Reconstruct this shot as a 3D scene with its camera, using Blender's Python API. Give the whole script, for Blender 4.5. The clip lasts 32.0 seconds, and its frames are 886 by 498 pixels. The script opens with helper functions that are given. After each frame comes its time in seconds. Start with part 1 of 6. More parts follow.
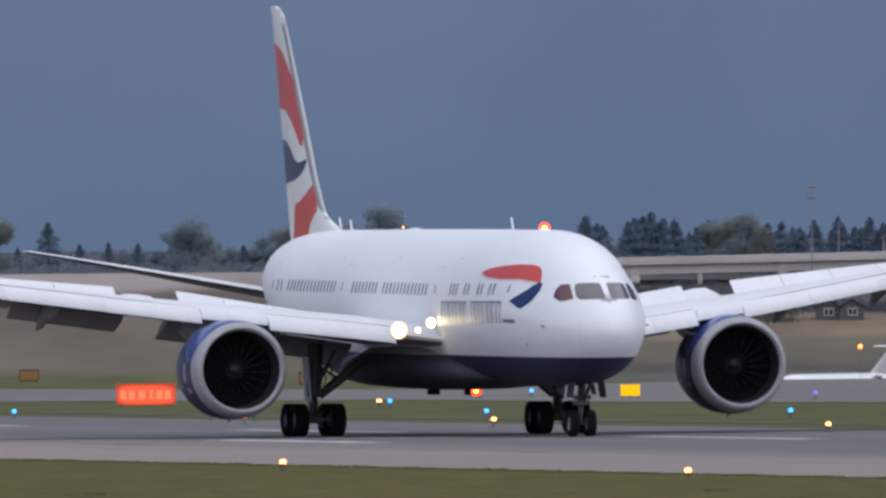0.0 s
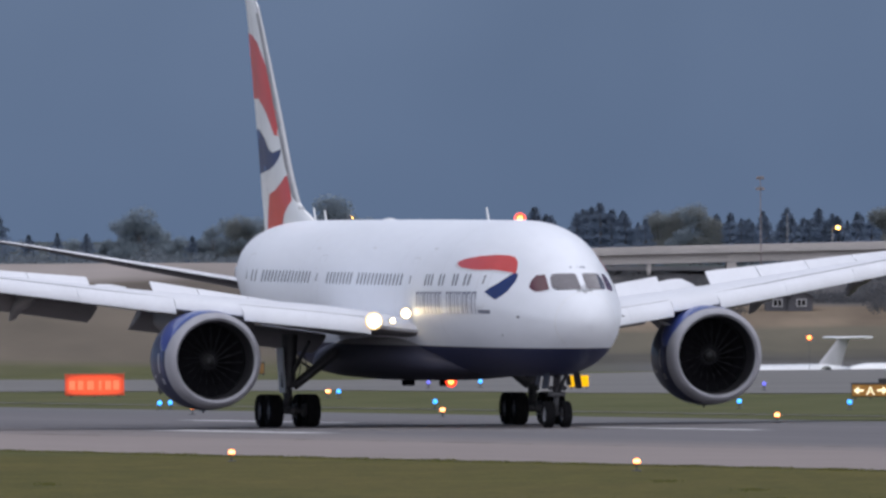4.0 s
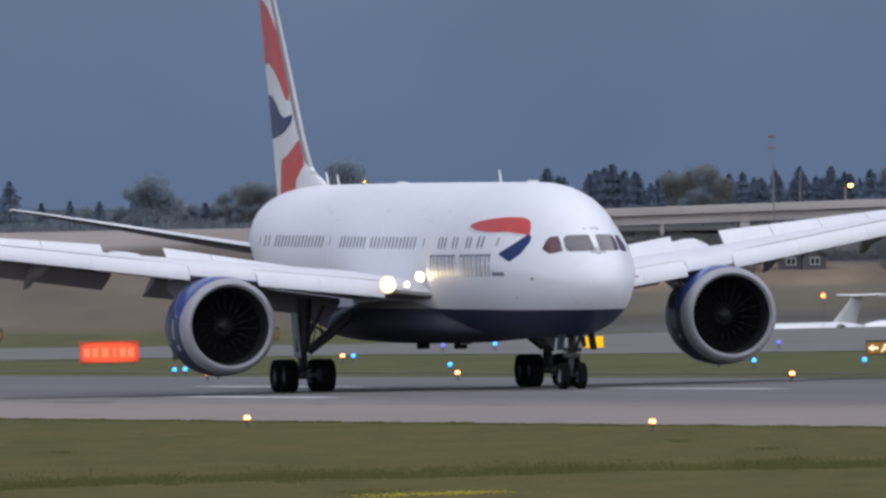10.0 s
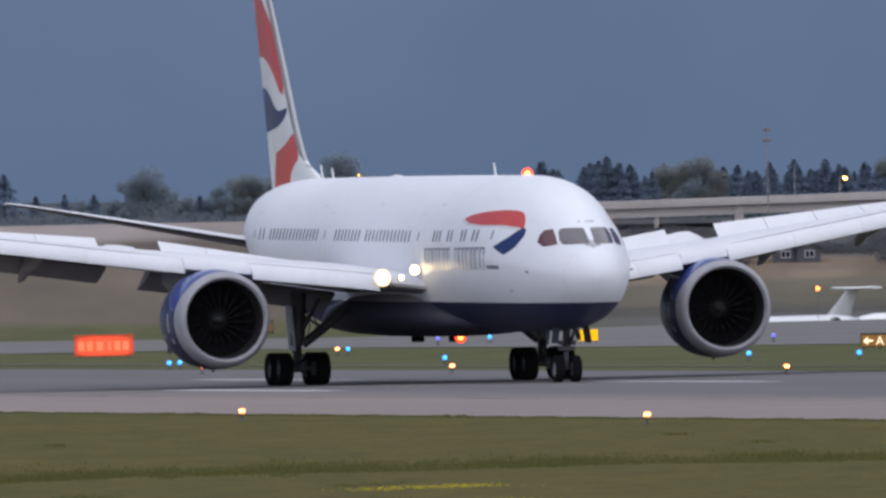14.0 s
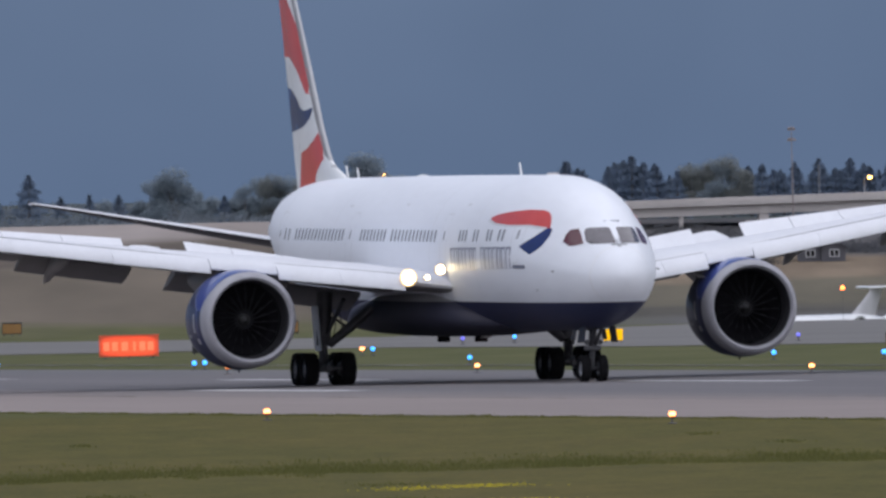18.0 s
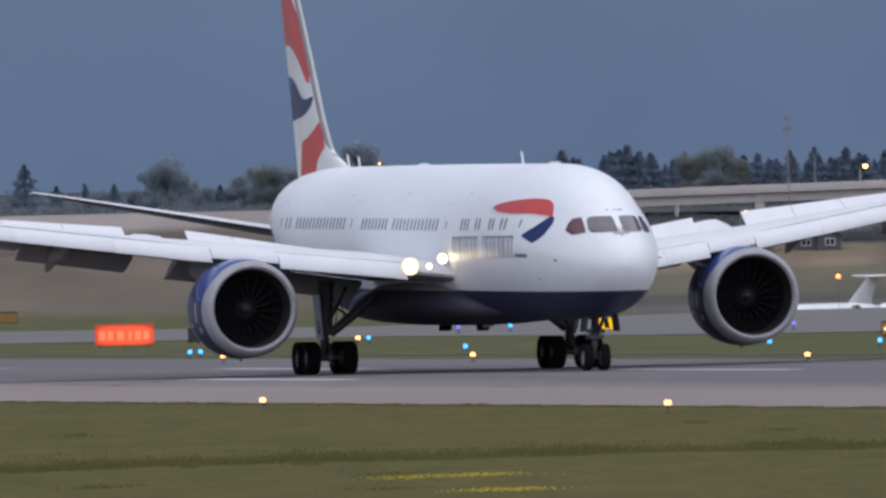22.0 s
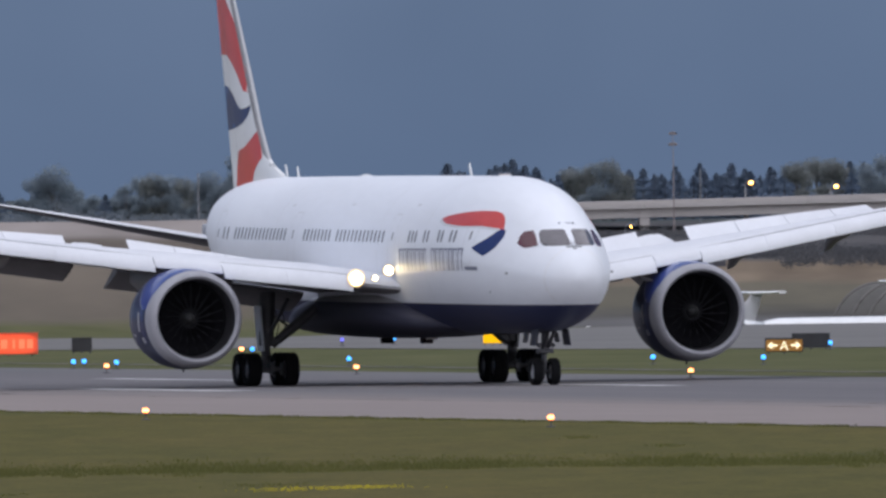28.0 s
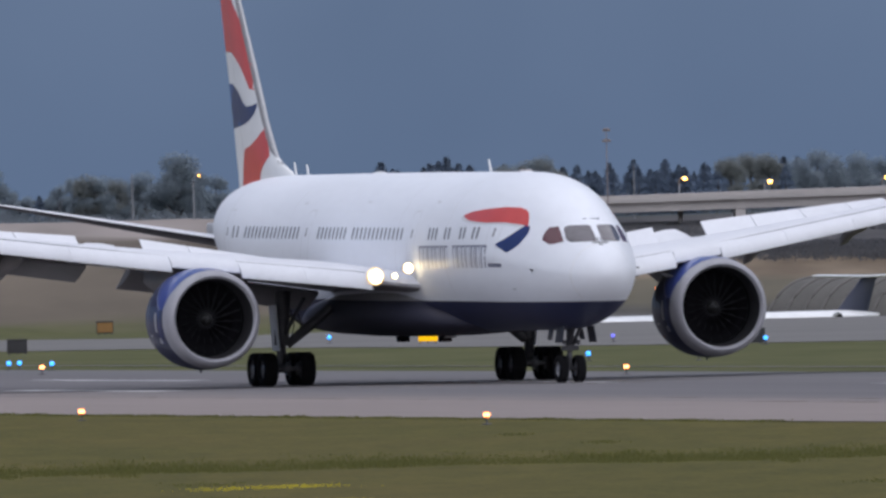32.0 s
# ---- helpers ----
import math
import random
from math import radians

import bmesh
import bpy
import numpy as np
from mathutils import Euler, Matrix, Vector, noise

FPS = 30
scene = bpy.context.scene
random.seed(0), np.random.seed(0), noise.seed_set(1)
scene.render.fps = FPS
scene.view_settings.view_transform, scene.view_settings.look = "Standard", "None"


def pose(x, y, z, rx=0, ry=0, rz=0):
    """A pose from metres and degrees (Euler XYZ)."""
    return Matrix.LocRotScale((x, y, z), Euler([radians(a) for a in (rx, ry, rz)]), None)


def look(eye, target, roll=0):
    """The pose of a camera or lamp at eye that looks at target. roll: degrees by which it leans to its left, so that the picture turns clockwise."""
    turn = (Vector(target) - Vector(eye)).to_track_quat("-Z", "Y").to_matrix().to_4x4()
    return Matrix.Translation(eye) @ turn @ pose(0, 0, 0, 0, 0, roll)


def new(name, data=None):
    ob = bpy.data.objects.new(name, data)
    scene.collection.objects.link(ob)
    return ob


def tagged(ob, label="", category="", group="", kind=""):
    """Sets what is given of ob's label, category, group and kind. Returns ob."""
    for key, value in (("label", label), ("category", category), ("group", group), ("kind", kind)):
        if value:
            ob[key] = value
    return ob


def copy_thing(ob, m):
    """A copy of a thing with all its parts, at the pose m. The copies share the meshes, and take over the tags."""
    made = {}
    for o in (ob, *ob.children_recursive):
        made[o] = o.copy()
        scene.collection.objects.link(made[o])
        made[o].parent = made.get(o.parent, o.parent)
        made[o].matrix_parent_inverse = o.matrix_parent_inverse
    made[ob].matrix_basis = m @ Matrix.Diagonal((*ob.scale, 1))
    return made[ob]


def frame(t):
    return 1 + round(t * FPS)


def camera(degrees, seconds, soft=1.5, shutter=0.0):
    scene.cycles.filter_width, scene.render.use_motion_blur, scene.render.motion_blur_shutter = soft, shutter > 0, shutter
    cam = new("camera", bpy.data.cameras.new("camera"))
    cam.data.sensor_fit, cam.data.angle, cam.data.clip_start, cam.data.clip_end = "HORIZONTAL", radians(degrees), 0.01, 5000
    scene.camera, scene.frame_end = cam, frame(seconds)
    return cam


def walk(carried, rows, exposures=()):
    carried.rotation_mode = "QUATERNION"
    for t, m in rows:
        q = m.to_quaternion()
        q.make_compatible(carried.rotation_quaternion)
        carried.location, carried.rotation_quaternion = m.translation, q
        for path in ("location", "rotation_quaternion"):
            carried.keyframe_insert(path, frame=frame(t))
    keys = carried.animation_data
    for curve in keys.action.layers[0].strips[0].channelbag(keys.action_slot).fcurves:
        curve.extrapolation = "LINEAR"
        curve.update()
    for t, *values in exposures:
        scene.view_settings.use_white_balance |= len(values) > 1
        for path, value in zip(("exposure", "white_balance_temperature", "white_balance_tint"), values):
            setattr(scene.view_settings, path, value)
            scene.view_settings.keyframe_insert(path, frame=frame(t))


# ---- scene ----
cam = camera(1.5877, 32.0, soft=2.8)
EYE = (0.0, 0.0, 7.303)


def aim(pan, tilt, roll):
    """The camera on its stand: pan and tilt in milliradians, roll in degrees."""
    a, b = pan * 1e-3, tilt * 1e-3
    way = Vector((math.sin(a) * math.cos(b), math.cos(a) * math.cos(b), math.sin(b))) * 1000
    return look(EYE, Vector(EYE) + way, roll)


walk(cam, [
    (0, aim(5.0711, -0.0686, -0.579)),
    (0.5, aim(5.4151, -0.4241, -0.373)),
    (1, aim(5.5555, -0.3383, -0.430)),
    (1.5, aim(5.8360, -0.1759, -0.351)),
    (2, aim(5.8268, -0.4038, -0.305)),
    (2.5, aim(5.7059, -0.6234, -0.566)),
    (3, aim(5.9041, -0.4592, -0.960)),
    (3.5, aim(6.6015, -0.2792, -0.428)),
    (5.5, aim(7.0263, -1.2307, -1.007)),
    (6, aim(7.5520, -1.4068, -0.824)),
    (6.5, aim(7.4232, -1.4282, -0.974)),
    (7, aim(6.7267, -1.2668, -1.053)),
    (7.5, aim(6.4322, -1.2743, -1.072)),
    (8, aim(6.4675, -1.3829, -1.075)),
    (8.5, aim(6.5480, -1.4097, -0.956)),
    (9, aim(6.3748, -1.6825, -1.053)),
    (9.5, aim(6.1819, -1.7619, -1.258)),
    (10, aim(6.2410, -1.5282, -1.266)),
    (10.5, aim(7.0711, -1.6591, -1.109)),
    (11, aim(7.6080, -1.8349, -1.291)),
    (11.5, aim(7.1050, -1.7810, -1.504)),
    (12, aim(6.3579, -1.6346, -1.616)),
    (12.5, aim(6.0916, -1.5597, -1.467)),
    (13, aim(6.3136, -1.5560, -1.353)),
    (13.5, aim(6.3606, -1.7692, -1.366)),
    (15.5, aim(6.6492, -1.6239, -1.016)),
    (16, aim(6.3857, -2.0625, -1.167)),
    (16.5, aim(5.7899, -2.0706, -1.443)),
    (17, aim(5.4052, -2.1095, -1.509)),
    (17.5, aim(5.5806, -1.7225, -1.452)),
    (18, aim(5.6307, -1.7356, -1.404)),
    (18.5, aim(6.0918, -2.1648, -1.554)),
    (19, aim(5.2019, -2.2680, -1.745)),
    (19.5, aim(4.9650, -2.0240, -1.537)),
    (20, aim(5.1648, -2.0729, -1.408)),
    (20.5, aim(5.3654, -2.0415, -1.303)),
    (21, aim(5.1269, -2.4424, -1.152)),
    (21.5, aim(5.6719, -2.4695, -1.390)),
    (22, aim(5.7575, -2.0852, -1.430)),
    (22.5, aim(5.9754, -2.2067, -1.270)),
    (23, aim(6.1444, -2.3856, -0.987)),
    (23.5, aim(6.5371, -2.4959, -1.195)),
    (24, aim(6.9047, -2.9825, -1.270)),
    (24.5, aim(6.7878, -2.9189, -1.212)),
    (25, aim(7.3107, -2.6111, -1.100)),
    (25.5, aim(7.4168, -2.5146, -0.938)),
    (27.5, aim(8.8445, -1.6380, -0.982)),
    (28, aim(9.3718, -1.7551, -0.819)),
    (28.5, aim(9.5089, -2.1521, -0.848)),
    (29, aim(9.3722, -2.0136, -1.197)),
    (29.5, aim(9.6073, -2.1508, -1.263)),
    (30, aim(9.7763, -2.0529, -1.202)),
    (30.5, aim(10.3330, -2.0230, -0.974)),
    (31, aim(11.0409, -2.0146, -1.073)),
    (31.5, aim(11.5258, -1.9360, -1.238)),
    (32, aim(11.4215, -1.8494, -1.323)),
], exposures=[(0, 0.0), (32, 0.0)])

# ---- light ----
world = bpy.data.worlds.new("world")
scene.world = world
world.use_nodes = True
wn, wl = world.node_tree.nodes, world.node_tree.links
wn.clear()
w_out = wn.new("ShaderNodeOutputWorld")
w_add = wn.new("ShaderNodeAddShader")
w_sky = wn.new("ShaderNodeTexSky")
w_sky.sky_type = "NISHITA"
w_sky.sun_disc = False
w_sky.sun_elevation = radians(52)
w_sky.sun_rotation = radians(157)
w_b1 = wn.new("ShaderNodeBackground")
w_b1.inputs[1].default_value = 0.012
w_b2 = wn.new("ShaderNodeBackground")
w_b2.inputs[1].default_value = 1.0
w_noise = wn.new("ShaderNodeTexNoise")
w_noise.inputs["Scale"].default_value = 60.0
w_noise.inputs["Detail"].default_value = 3.0
w_ramp = wn.new("ShaderNodeValToRGB")
w_ramp.color_ramp.elements[0].position = 0.3
w_ramp.color_ramp.elements[0].color = (0.063, 0.112, 0.22, 1)
w_ramp.color_ramp.elements[1].position = 0.75
w_ramp.color_ramp.elements[1].color = (0.09, 0.146, 0.268, 1)
wl.new(w_noise.outputs["Fac"], w_ramp.inputs[0])
wl.new(w_sky.outputs[0], w_b1.inputs[0])
wl.new(w_ramp.outputs[0], w_b2.inputs[0])
wl.new(w_b1.outputs[0], w_add.inputs[0])
wl.new(w_b2.outputs[0], w_add.inputs[1])
wl.new(w_add.outputs[0], w_out.inputs[0])

sun = new("sun", bpy.data.lights.new("sun", "SUN"))
sun.data.energy = 3.35
sun.data.angle = radians(165)
sun.data.color = (1.0, 0.965, 0.985)
sun.matrix_world = look((22, -46, 88), (0, 0, 0))


# ---- materials ----
def mat(name, base, rough=0.6, metal=0.0, var=0.12, scale=6.0, bump=0.0, fine=40.0, second=None, stretch=(1, 1, 1), coat=0.0,
        emit=None, power=0.0, spec=0.5):
    """A surface with two scales of variation in colour and roughness, and fine relief."""
    m = bpy.data.materials.new(name)
    m.use_nodes = True
    n, l = m.node_tree.nodes, m.node_tree.links
    b = n["Principled BSDF"]
    b.inputs["Roughness"].default_value = rough
    b.inputs["Metallic"].default_value = metal
    b.inputs["Specular IOR Level"].default_value = spec
    b.inputs["Coat Weight"].default_value = coat
    b.inputs["Coat Roughness"].default_value = 0.12
    tc, mp = n.new("ShaderNodeTexCoord"), n.new("ShaderNodeMapping")
    mp.inputs["Scale"].default_value = stretch
    l.new(tc.outputs["Object"], mp.inputs[0])
    big, small = n.new("ShaderNodeTexNoise"), n.new("ShaderNodeTexNoise")
    big.inputs["Scale"].default_value, small.inputs["Scale"].default_value = scale, fine
    big.inputs["Detail"].default_value, small.inputs["Detail"].default_value = 5, 4
    l.new(mp.outputs[0], big.inputs["Vector"])
    l.new(mp.outputs[0], small.inputs["Vector"])
    mix = n.new("ShaderNodeMath")
    mix.operation = "MULTIPLY_ADD"
    mix.inputs[1].default_value = 0.35
    l.new(small.outputs["Fac"], mix.inputs[0])
    half = n.new("ShaderNodeMath")
    half.operation = "MULTIPLY"
    half.inputs[1].default_value = 0.65
    l.new(big.outputs["Fac"], half.inputs[0])
    l.new(half.outputs[0], mix.inputs[2])
    ramp = n.new("ShaderNodeValToRGB")
    other = second or [c * (1 - 2 * var) for c in base]
    ramp.color_ramp.elements[0].position, ramp.color_ramp.elements[1].position = 0.36, 0.62
    ramp.color_ramp.elements[0].color = (*other, 1)
    ramp.color_ramp.elements[1].color = (*base, 1)
    l.new(mix.outputs[0], ramp.inputs[0])
    l.new(ramp.outputs[0], b.inputs["Base Color"])
    if bump:
        bp = n.new("ShaderNodeBump")
        bp.inputs["Strength"].default_value = bump
        bp.inputs["Distance"].default_value = 0.02
        l.new(small.outputs["Fac"], bp.inputs["Height"])
        l.new(bp.outputs[0], b.inputs["Normal"])
    if emit:
        b.inputs["Emission Color"].default_value = (*emit, 1)
        b.inputs["Emission Strength"].default_value = power
    return m


def livery(name, line, upper, lower, rough=0.4, coat=0.4):
    """Glossy paint: one colour above a waterline and another below, with faint grime streaks."""
    m = mat(name, upper, rough=rough, var=0.03, scale=0.5, fine=3.0, stretch=(0.25, 1, 1), coat=coat)
    n, l = m.node_tree.nodes, m.node_tree.links
    b = n["Principled BSDF"]
    b.inputs["Coat Roughness"].default_value = 0.05
    b.inputs["Specular IOR Level"].default_value = 0.3
    tc = next(x for x in n if x.type == "TEX_COORD")
    ramp = next(x for x in n if x.type == "VALTORGB")
    sep, cmp_, mixc = n.new("ShaderNodeSeparateXYZ"), n.new("ShaderNodeMapRange"), n.new("ShaderNodeMix")
    l.new(tc.outputs["Object"], sep.inputs[0])
    rise = n.new("ShaderNodeMath")
    rise.operation = "MULTIPLY_ADD"
    rise.inputs[1].default_value = 0.007
    l.new(sep.outputs["X"], rise.inputs[0])
    l.new(sep.outputs["Z"], rise.inputs[2])
    l.new(rise.outputs[0], cmp_.inputs["Value"])
    cmp_.inputs["From Min"].default_value, cmp_.inputs["From Max"].default_value = line - 0.012, line + 0.012
    mixc.data_type = "RGBA"
    l.new(cmp_.outputs[0], mixc.inputs[0])
    mixc.inputs[6].default_value = (*lower, 1)
    l.new(ramp.outputs[0], mixc.inputs[7])
    l.new(mixc.outputs[2], b.inputs["Base Color"])
    return m


NAVY = (0.018, 0.024, 0.07)
M_HULL = livery("hull_paint", 3.06, (0.735, 0.76, 0.815), NAVY, 0.5, 0.03)
# upper colour dulled from hull white for shade under the wing; lower matte navy
M_FAIRING = livery("fairing_paint_shade", 3.06, (0.4, 0.4, 0.42), (0.036, 0.037, 0.06), 0.65, 0.0)
M_WHITE = mat("white_paint", (0.78, 0.79, 0.8), rough=0.34, var=0.04, scale=0.8, fine=5, coat=0.3)
M_WING = mat("wing_paint", (0.66, 0.675, 0.72), rough=0.55, var=0.04, scale=0.7, fine=6, stretch=(0.4, 1, 1), spec=0.35)
# darker than the wing paint: shade below the wing put into the colour
M_UNDER_SHADE = mat("grey_underside_shade", (0.18, 0.174, 0.182), rough=0.45, var=0.1, scale=0.8, fine=6)
M_NAVY = mat("navy_paint", (0.016, 0.028, 0.13), rough=0.3, var=0.08, scale=1.0, fine=8, coat=0.4)
M_TAILBLUE = mat("dark_blue_fin_paint", (0.02, 0.027, 0.06), rough=0.4, var=0.08, scale=1.0, fine=8)
M_DOOR = mat("dark_navy_paint", (0.012, 0.014, 0.03), rough=0.4, var=0.1, scale=1.0, fine=8)
M_BLUE = mat("cowl_blue_paint", (0.045, 0.075, 0.28), rough=0.35, var=0.08, scale=1.0, fine=8, coat=0.5)
M_RED = mat("red_paint", (0.62, 0.075, 0.06), rough=0.32, var=0.06, scale=1.0, fine=8, coat=0.3)
M_LIP = mat("bare_metal_lip", (0.34, 0.34, 0.375), rough=0.6, metal=0.2, var=0.06, scale=1.5, fine=12)
M_SPINNER = mat("spinner_grey", (0.028, 0.029, 0.031), rough=0.6, var=0.1, scale=3, fine=20)
M_LINER = mat("acoustic_liner", (0.02, 0.02, 0.024), rough=0.6, var=0.1, scale=3, fine=20)
M_METAL = mat("grey_metal", (0.3, 0.3, 0.32), rough=0.4, metal=0.7, var=0.1, scale=4, fine=30)
M_GEAR = mat("gear_grey", (0.088, 0.088, 0.1), rough=0.5, metal=0.2, var=0.15, scale=3, fine=25)
M_RUBBER = mat("tyre_rubber", (0.012, 0.012, 0.014), rough=0.95, spec=0.1, var=0.15, scale=5, fine=40, bump=0.2)
M_DARK = mat("dark_duct", (0.021, 0.021, 0.024), rough=0.95, spec=0.05, var=0.1, scale=3, fine=20)
M_FAN = mat("fan_blade_metal", (0.01, 0.01, 0.012), rough=1.0, spec=0.0, var=0.1, scale=3, fine=20)
M_WINDSCREEN = mat("windscreen_glass", (0.11, 0.1, 0.115), rough=0.1, var=0.15, scale=1.5, fine=6, spec=0.8)
M_GLASS = mat("cockpit_glass", (0.1, 0.026, 0.038), rough=0.15, var=0.1, scale=1, fine=6, spec=0.45)
M_CABIN = mat("cabin_window_glass", (0.33, 0.335, 0.36), rough=0.2, var=0.1, scale=2, fine=8)
M_SEAM = mat("panel_seam", (0.33, 0.34, 0.36), rough=0.5, var=0.1, scale=2, fine=8)
M_LETTER = mat("lettering_blue", (0.165, 0.175, 0.245), rough=0.35, var=0.08, scale=2, fine=10)
M_DOORSEAM = mat("door_seam_grey", (0.6, 0.615, 0.65), rough=0.5, var=0.05, scale=2, fine=8)
M_COWL = mat("cowl_grey_navy", (0.03, 0.037, 0.095), rough=0.45, var=0.15, scale=1.0, fine=8, coat=0.3)
M_PALEBLUE = mat("cowl_pale_edge", (0.3, 0.33, 0.45), rough=0.4, var=0.06, scale=1.0, fine=8)
# shade side of a far jet's fin put into the colour; also placard grey
M_FINSHADE_PLACARD = mat("fin_shade_placard_grey", (0.42, 0.42, 0.44), rough=0.45, var=0.06, scale=0.6, fine=4)
M_FABRIC = mat("shelter_fabric", (0.1, 0.095, 0.088), rough=0.8, var=0.12, scale=0.3, fine=2)
M_RIB = mat("shelter_rib", (0.135, 0.128, 0.122), rough=0.7, var=0.08, scale=0.5, fine=3)
M_SILVER = mat("fin_edge_silver", (0.4, 0.41, 0.43), rough=0.35, metal=0.4, var=0.05, scale=1, fine=8)
# grey for the shade side of the fin's leading edge
M_EDGE_SHADE = mat("fin_edge_shade", (0.26, 0.26, 0.27), rough=0.45, var=0.06, scale=1, fine=8)
M_LAMP = mat("landing_lamp_glow", (0.9, 0.9, 0.85), rough=0.3, var=0.02, emit=(1.0, 0.8, 0.45), power=16)
# glow of the added ring that imitates a landing lamp's golden halo
M_LAMPHALO = mat("lamp_halo_glow", (0.8, 0.7, 0.5), rough=0.3, var=0.02, emit=(1.0, 0.66, 0.28), power=1.0)
M_BEACON = mat("beacon_red_glow", (0.8, 0.1, 0.05), rough=0.3, var=0.02, emit=(1.0, 0.3, 0.06), power=8)
# red glow standing for the glare round the beacon's flash
M_BEACON_HALO = mat("beacon_halo_glow", (0.8, 0.1, 0.05), rough=0.3, var=0.02, emit=(1.0, 0.045, 0.012), power=2.6)
M_BEACON_BACK = mat("beacon_pale_shell", (0.6, 0.56, 0.57), rough=0.35, var=0.05)
M_AMBER = mat("amber_lamp_glow", (0.9, 0.6, 0.3), rough=0.3, var=0.02, emit=(1.0, 0.34, 0.11), power=6.0)
# deeper orange glow that imitates the halo of an edge light
M_AMBER_HALO = mat("amber_lamp_halo", (0.9, 0.4, 0.1), rough=0.3, var=0.02, emit=(1.0, 0.2, 0.03), power=1.5)
M_BLUELAMP = mat("blue_lamp_glow", (0.1, 0.4, 0.9), rough=0.3, var=0.02, emit=(0.04, 0.34, 1.0), power=2.2)
M_VIOLETLAMP = mat("violet_lamp_glow", (0.2, 0.2, 0.8), rough=0.3, var=0.02, emit=(0.2, 0.2, 1.0), power=0.7)
M_ORANGELAMP = mat("orange_lamp_glow", (0.9, 0.4, 0.1), rough=0.3, var=0.02, emit=(1.0, 0.2, 0.04), power=6)
M_STREET = mat("sodium_lamp_glow", (0.9, 0.6, 0.2), rough=0.3, var=0.02, emit=(1.0, 0.45, 0.08), power=14)
M_SIGNRED = mat("lit_red_sign", (0.6, 0.08, 0.03), rough=0.5, var=0.1, scale=1.5, fine=6, emit=(1.0, 0.085, 0.025), power=1.0)
M_SIGNRED2 = mat("lit_red_sign_legend", (0.6, 0.14, 0.08), rough=0.5, var=0.1, scale=1.5, fine=6, emit=(1.0, 0.16, 0.06), power=1.1)
M_SIGNYEL = mat("lit_amber_sign", (0.36, 0.17, 0.025), rough=0.5, var=0.1, scale=2, fine=8, emit=(1.0, 0.4, 0.03), power=0.05)
M_SIGNDIM = mat("dim_amber_sign", (0.2, 0.11, 0.03), rough=0.5, var=0.1, scale=2, fine=8, emit=(1.0, 0.35, 0.03), power=0.025)
M_LEGEND = mat("lit_legend", (0.9, 0.85, 0.6), rough=0.5, var=0.02, emit=(1.0, 0.86, 0.55), power=0.9)
M_YELLOW = mat("yellow_box", (0.6, 0.36, 0.005), rough=0.6, var=0.1, scale=2, fine=8, emit=(1.0, 0.52, 0.0), power=0.75, spec=0.1)
M_BLACKBOX = mat("black_sign_back", (0.025, 0.025, 0.03), rough=0.6, var=0.2, scale=2, fine=10)
M_CONCRETE = mat("bridge_concrete", (0.47, 0.44, 0.43), rough=0.8, var=0.1, scale=0.25, fine=2.5, stretch=(0.4, 1, 2), bump=0.2)
M_TARMAC = mat("runway_asphalt", (0.108, 0.102, 0.104), rough=0.75, second=(0.082, 0.08, 0.086), scale=0.05, fine=0.5, stretch=(0.12, 1, 1))
M_RUBBERED = mat("rubbered_asphalt", (0.115, 0.104, 0.108), rough=0.72, second=(0.082, 0.075, 0.079), scale=0.12, fine=0.6, stretch=(0.04, 1, 1))
M_SHOULDER = mat("runway_concrete", (0.222, 0.183, 0.17), rough=0.8, second=(0.182, 0.15, 0.14), scale=0.05, fine=0.5, stretch=(0.15, 1, 1))
M_WORN1 = mat("worn_asphalt", (0.14, 0.122, 0.12), rough=0.75, second=(0.108, 0.096, 0.096), scale=0.08, fine=0.5, stretch=(0.08, 1, 1))
M_WORN2 = mat("worn_concrete", (0.18, 0.152, 0.145), rough=0.78, second=(0.145, 0.124, 0.119), scale=0.06, fine=0.5, stretch=(0.1, 1, 1))
M_TAXI = mat("taxiway_concrete", (0.128, 0.122, 0.116), rough=0.8, second=(0.105, 0.1, 0.096), scale=0.04, fine=0.4, stretch=(0.2, 1, 1))
M_STRIPE = mat("runway_marking_paint", (0.5, 0.49, 0.49), rough=0.6, second=(0.3, 0.3, 0.31), scale=0.3, fine=2.5, stretch=(0.3, 1, 1))
# tree foliage paler and bluer than real leaves: distance haze mixed into the colours
M_LEAF = mat("broadleaf_haze_foliage", (0.265, 0.32, 0.37), rough=0.9, second=(0.24, 0.29, 0.335), scale=0.5, fine=3)
M_LEAF2 = mat("spring_haze_foliage", (0.235, 0.255, 0.255), rough=0.9, second=(0.21, 0.23, 0.23), scale=0.5, fine=3)
M_NEEDLE = mat("conifer_haze_foliage", (0.18, 0.235, 0.325), rough=0.9, second=(0.16, 0.21, 0.295), scale=0.6, fine=3)
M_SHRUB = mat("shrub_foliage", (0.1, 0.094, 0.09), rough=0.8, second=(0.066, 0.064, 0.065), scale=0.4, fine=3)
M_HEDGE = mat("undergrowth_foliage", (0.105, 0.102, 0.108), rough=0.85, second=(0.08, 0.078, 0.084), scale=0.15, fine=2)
# far undergrowth and bark are lightened for haze as well
M_FARWOOD = mat("hazed_undergrowth", (0.165, 0.19, 0.215), rough=0.9, second=(0.145, 0.168, 0.19), scale=0.15, fine=2)
M_BARK = mat("hazed_bark", (0.15, 0.155, 0.17), rough=0.85, var=0.2, scale=2, fine=12, bump=0.3)
M_WALL = mat("house_siding", (0.075, 0.075, 0.09), rough=0.7, var=0.12, scale=0.6, fine=5)
M_ROOF = mat("house_shingles", (0.035, 0.036, 0.045), rough=0.8, var=0.15, scale=0.8, fine=6)
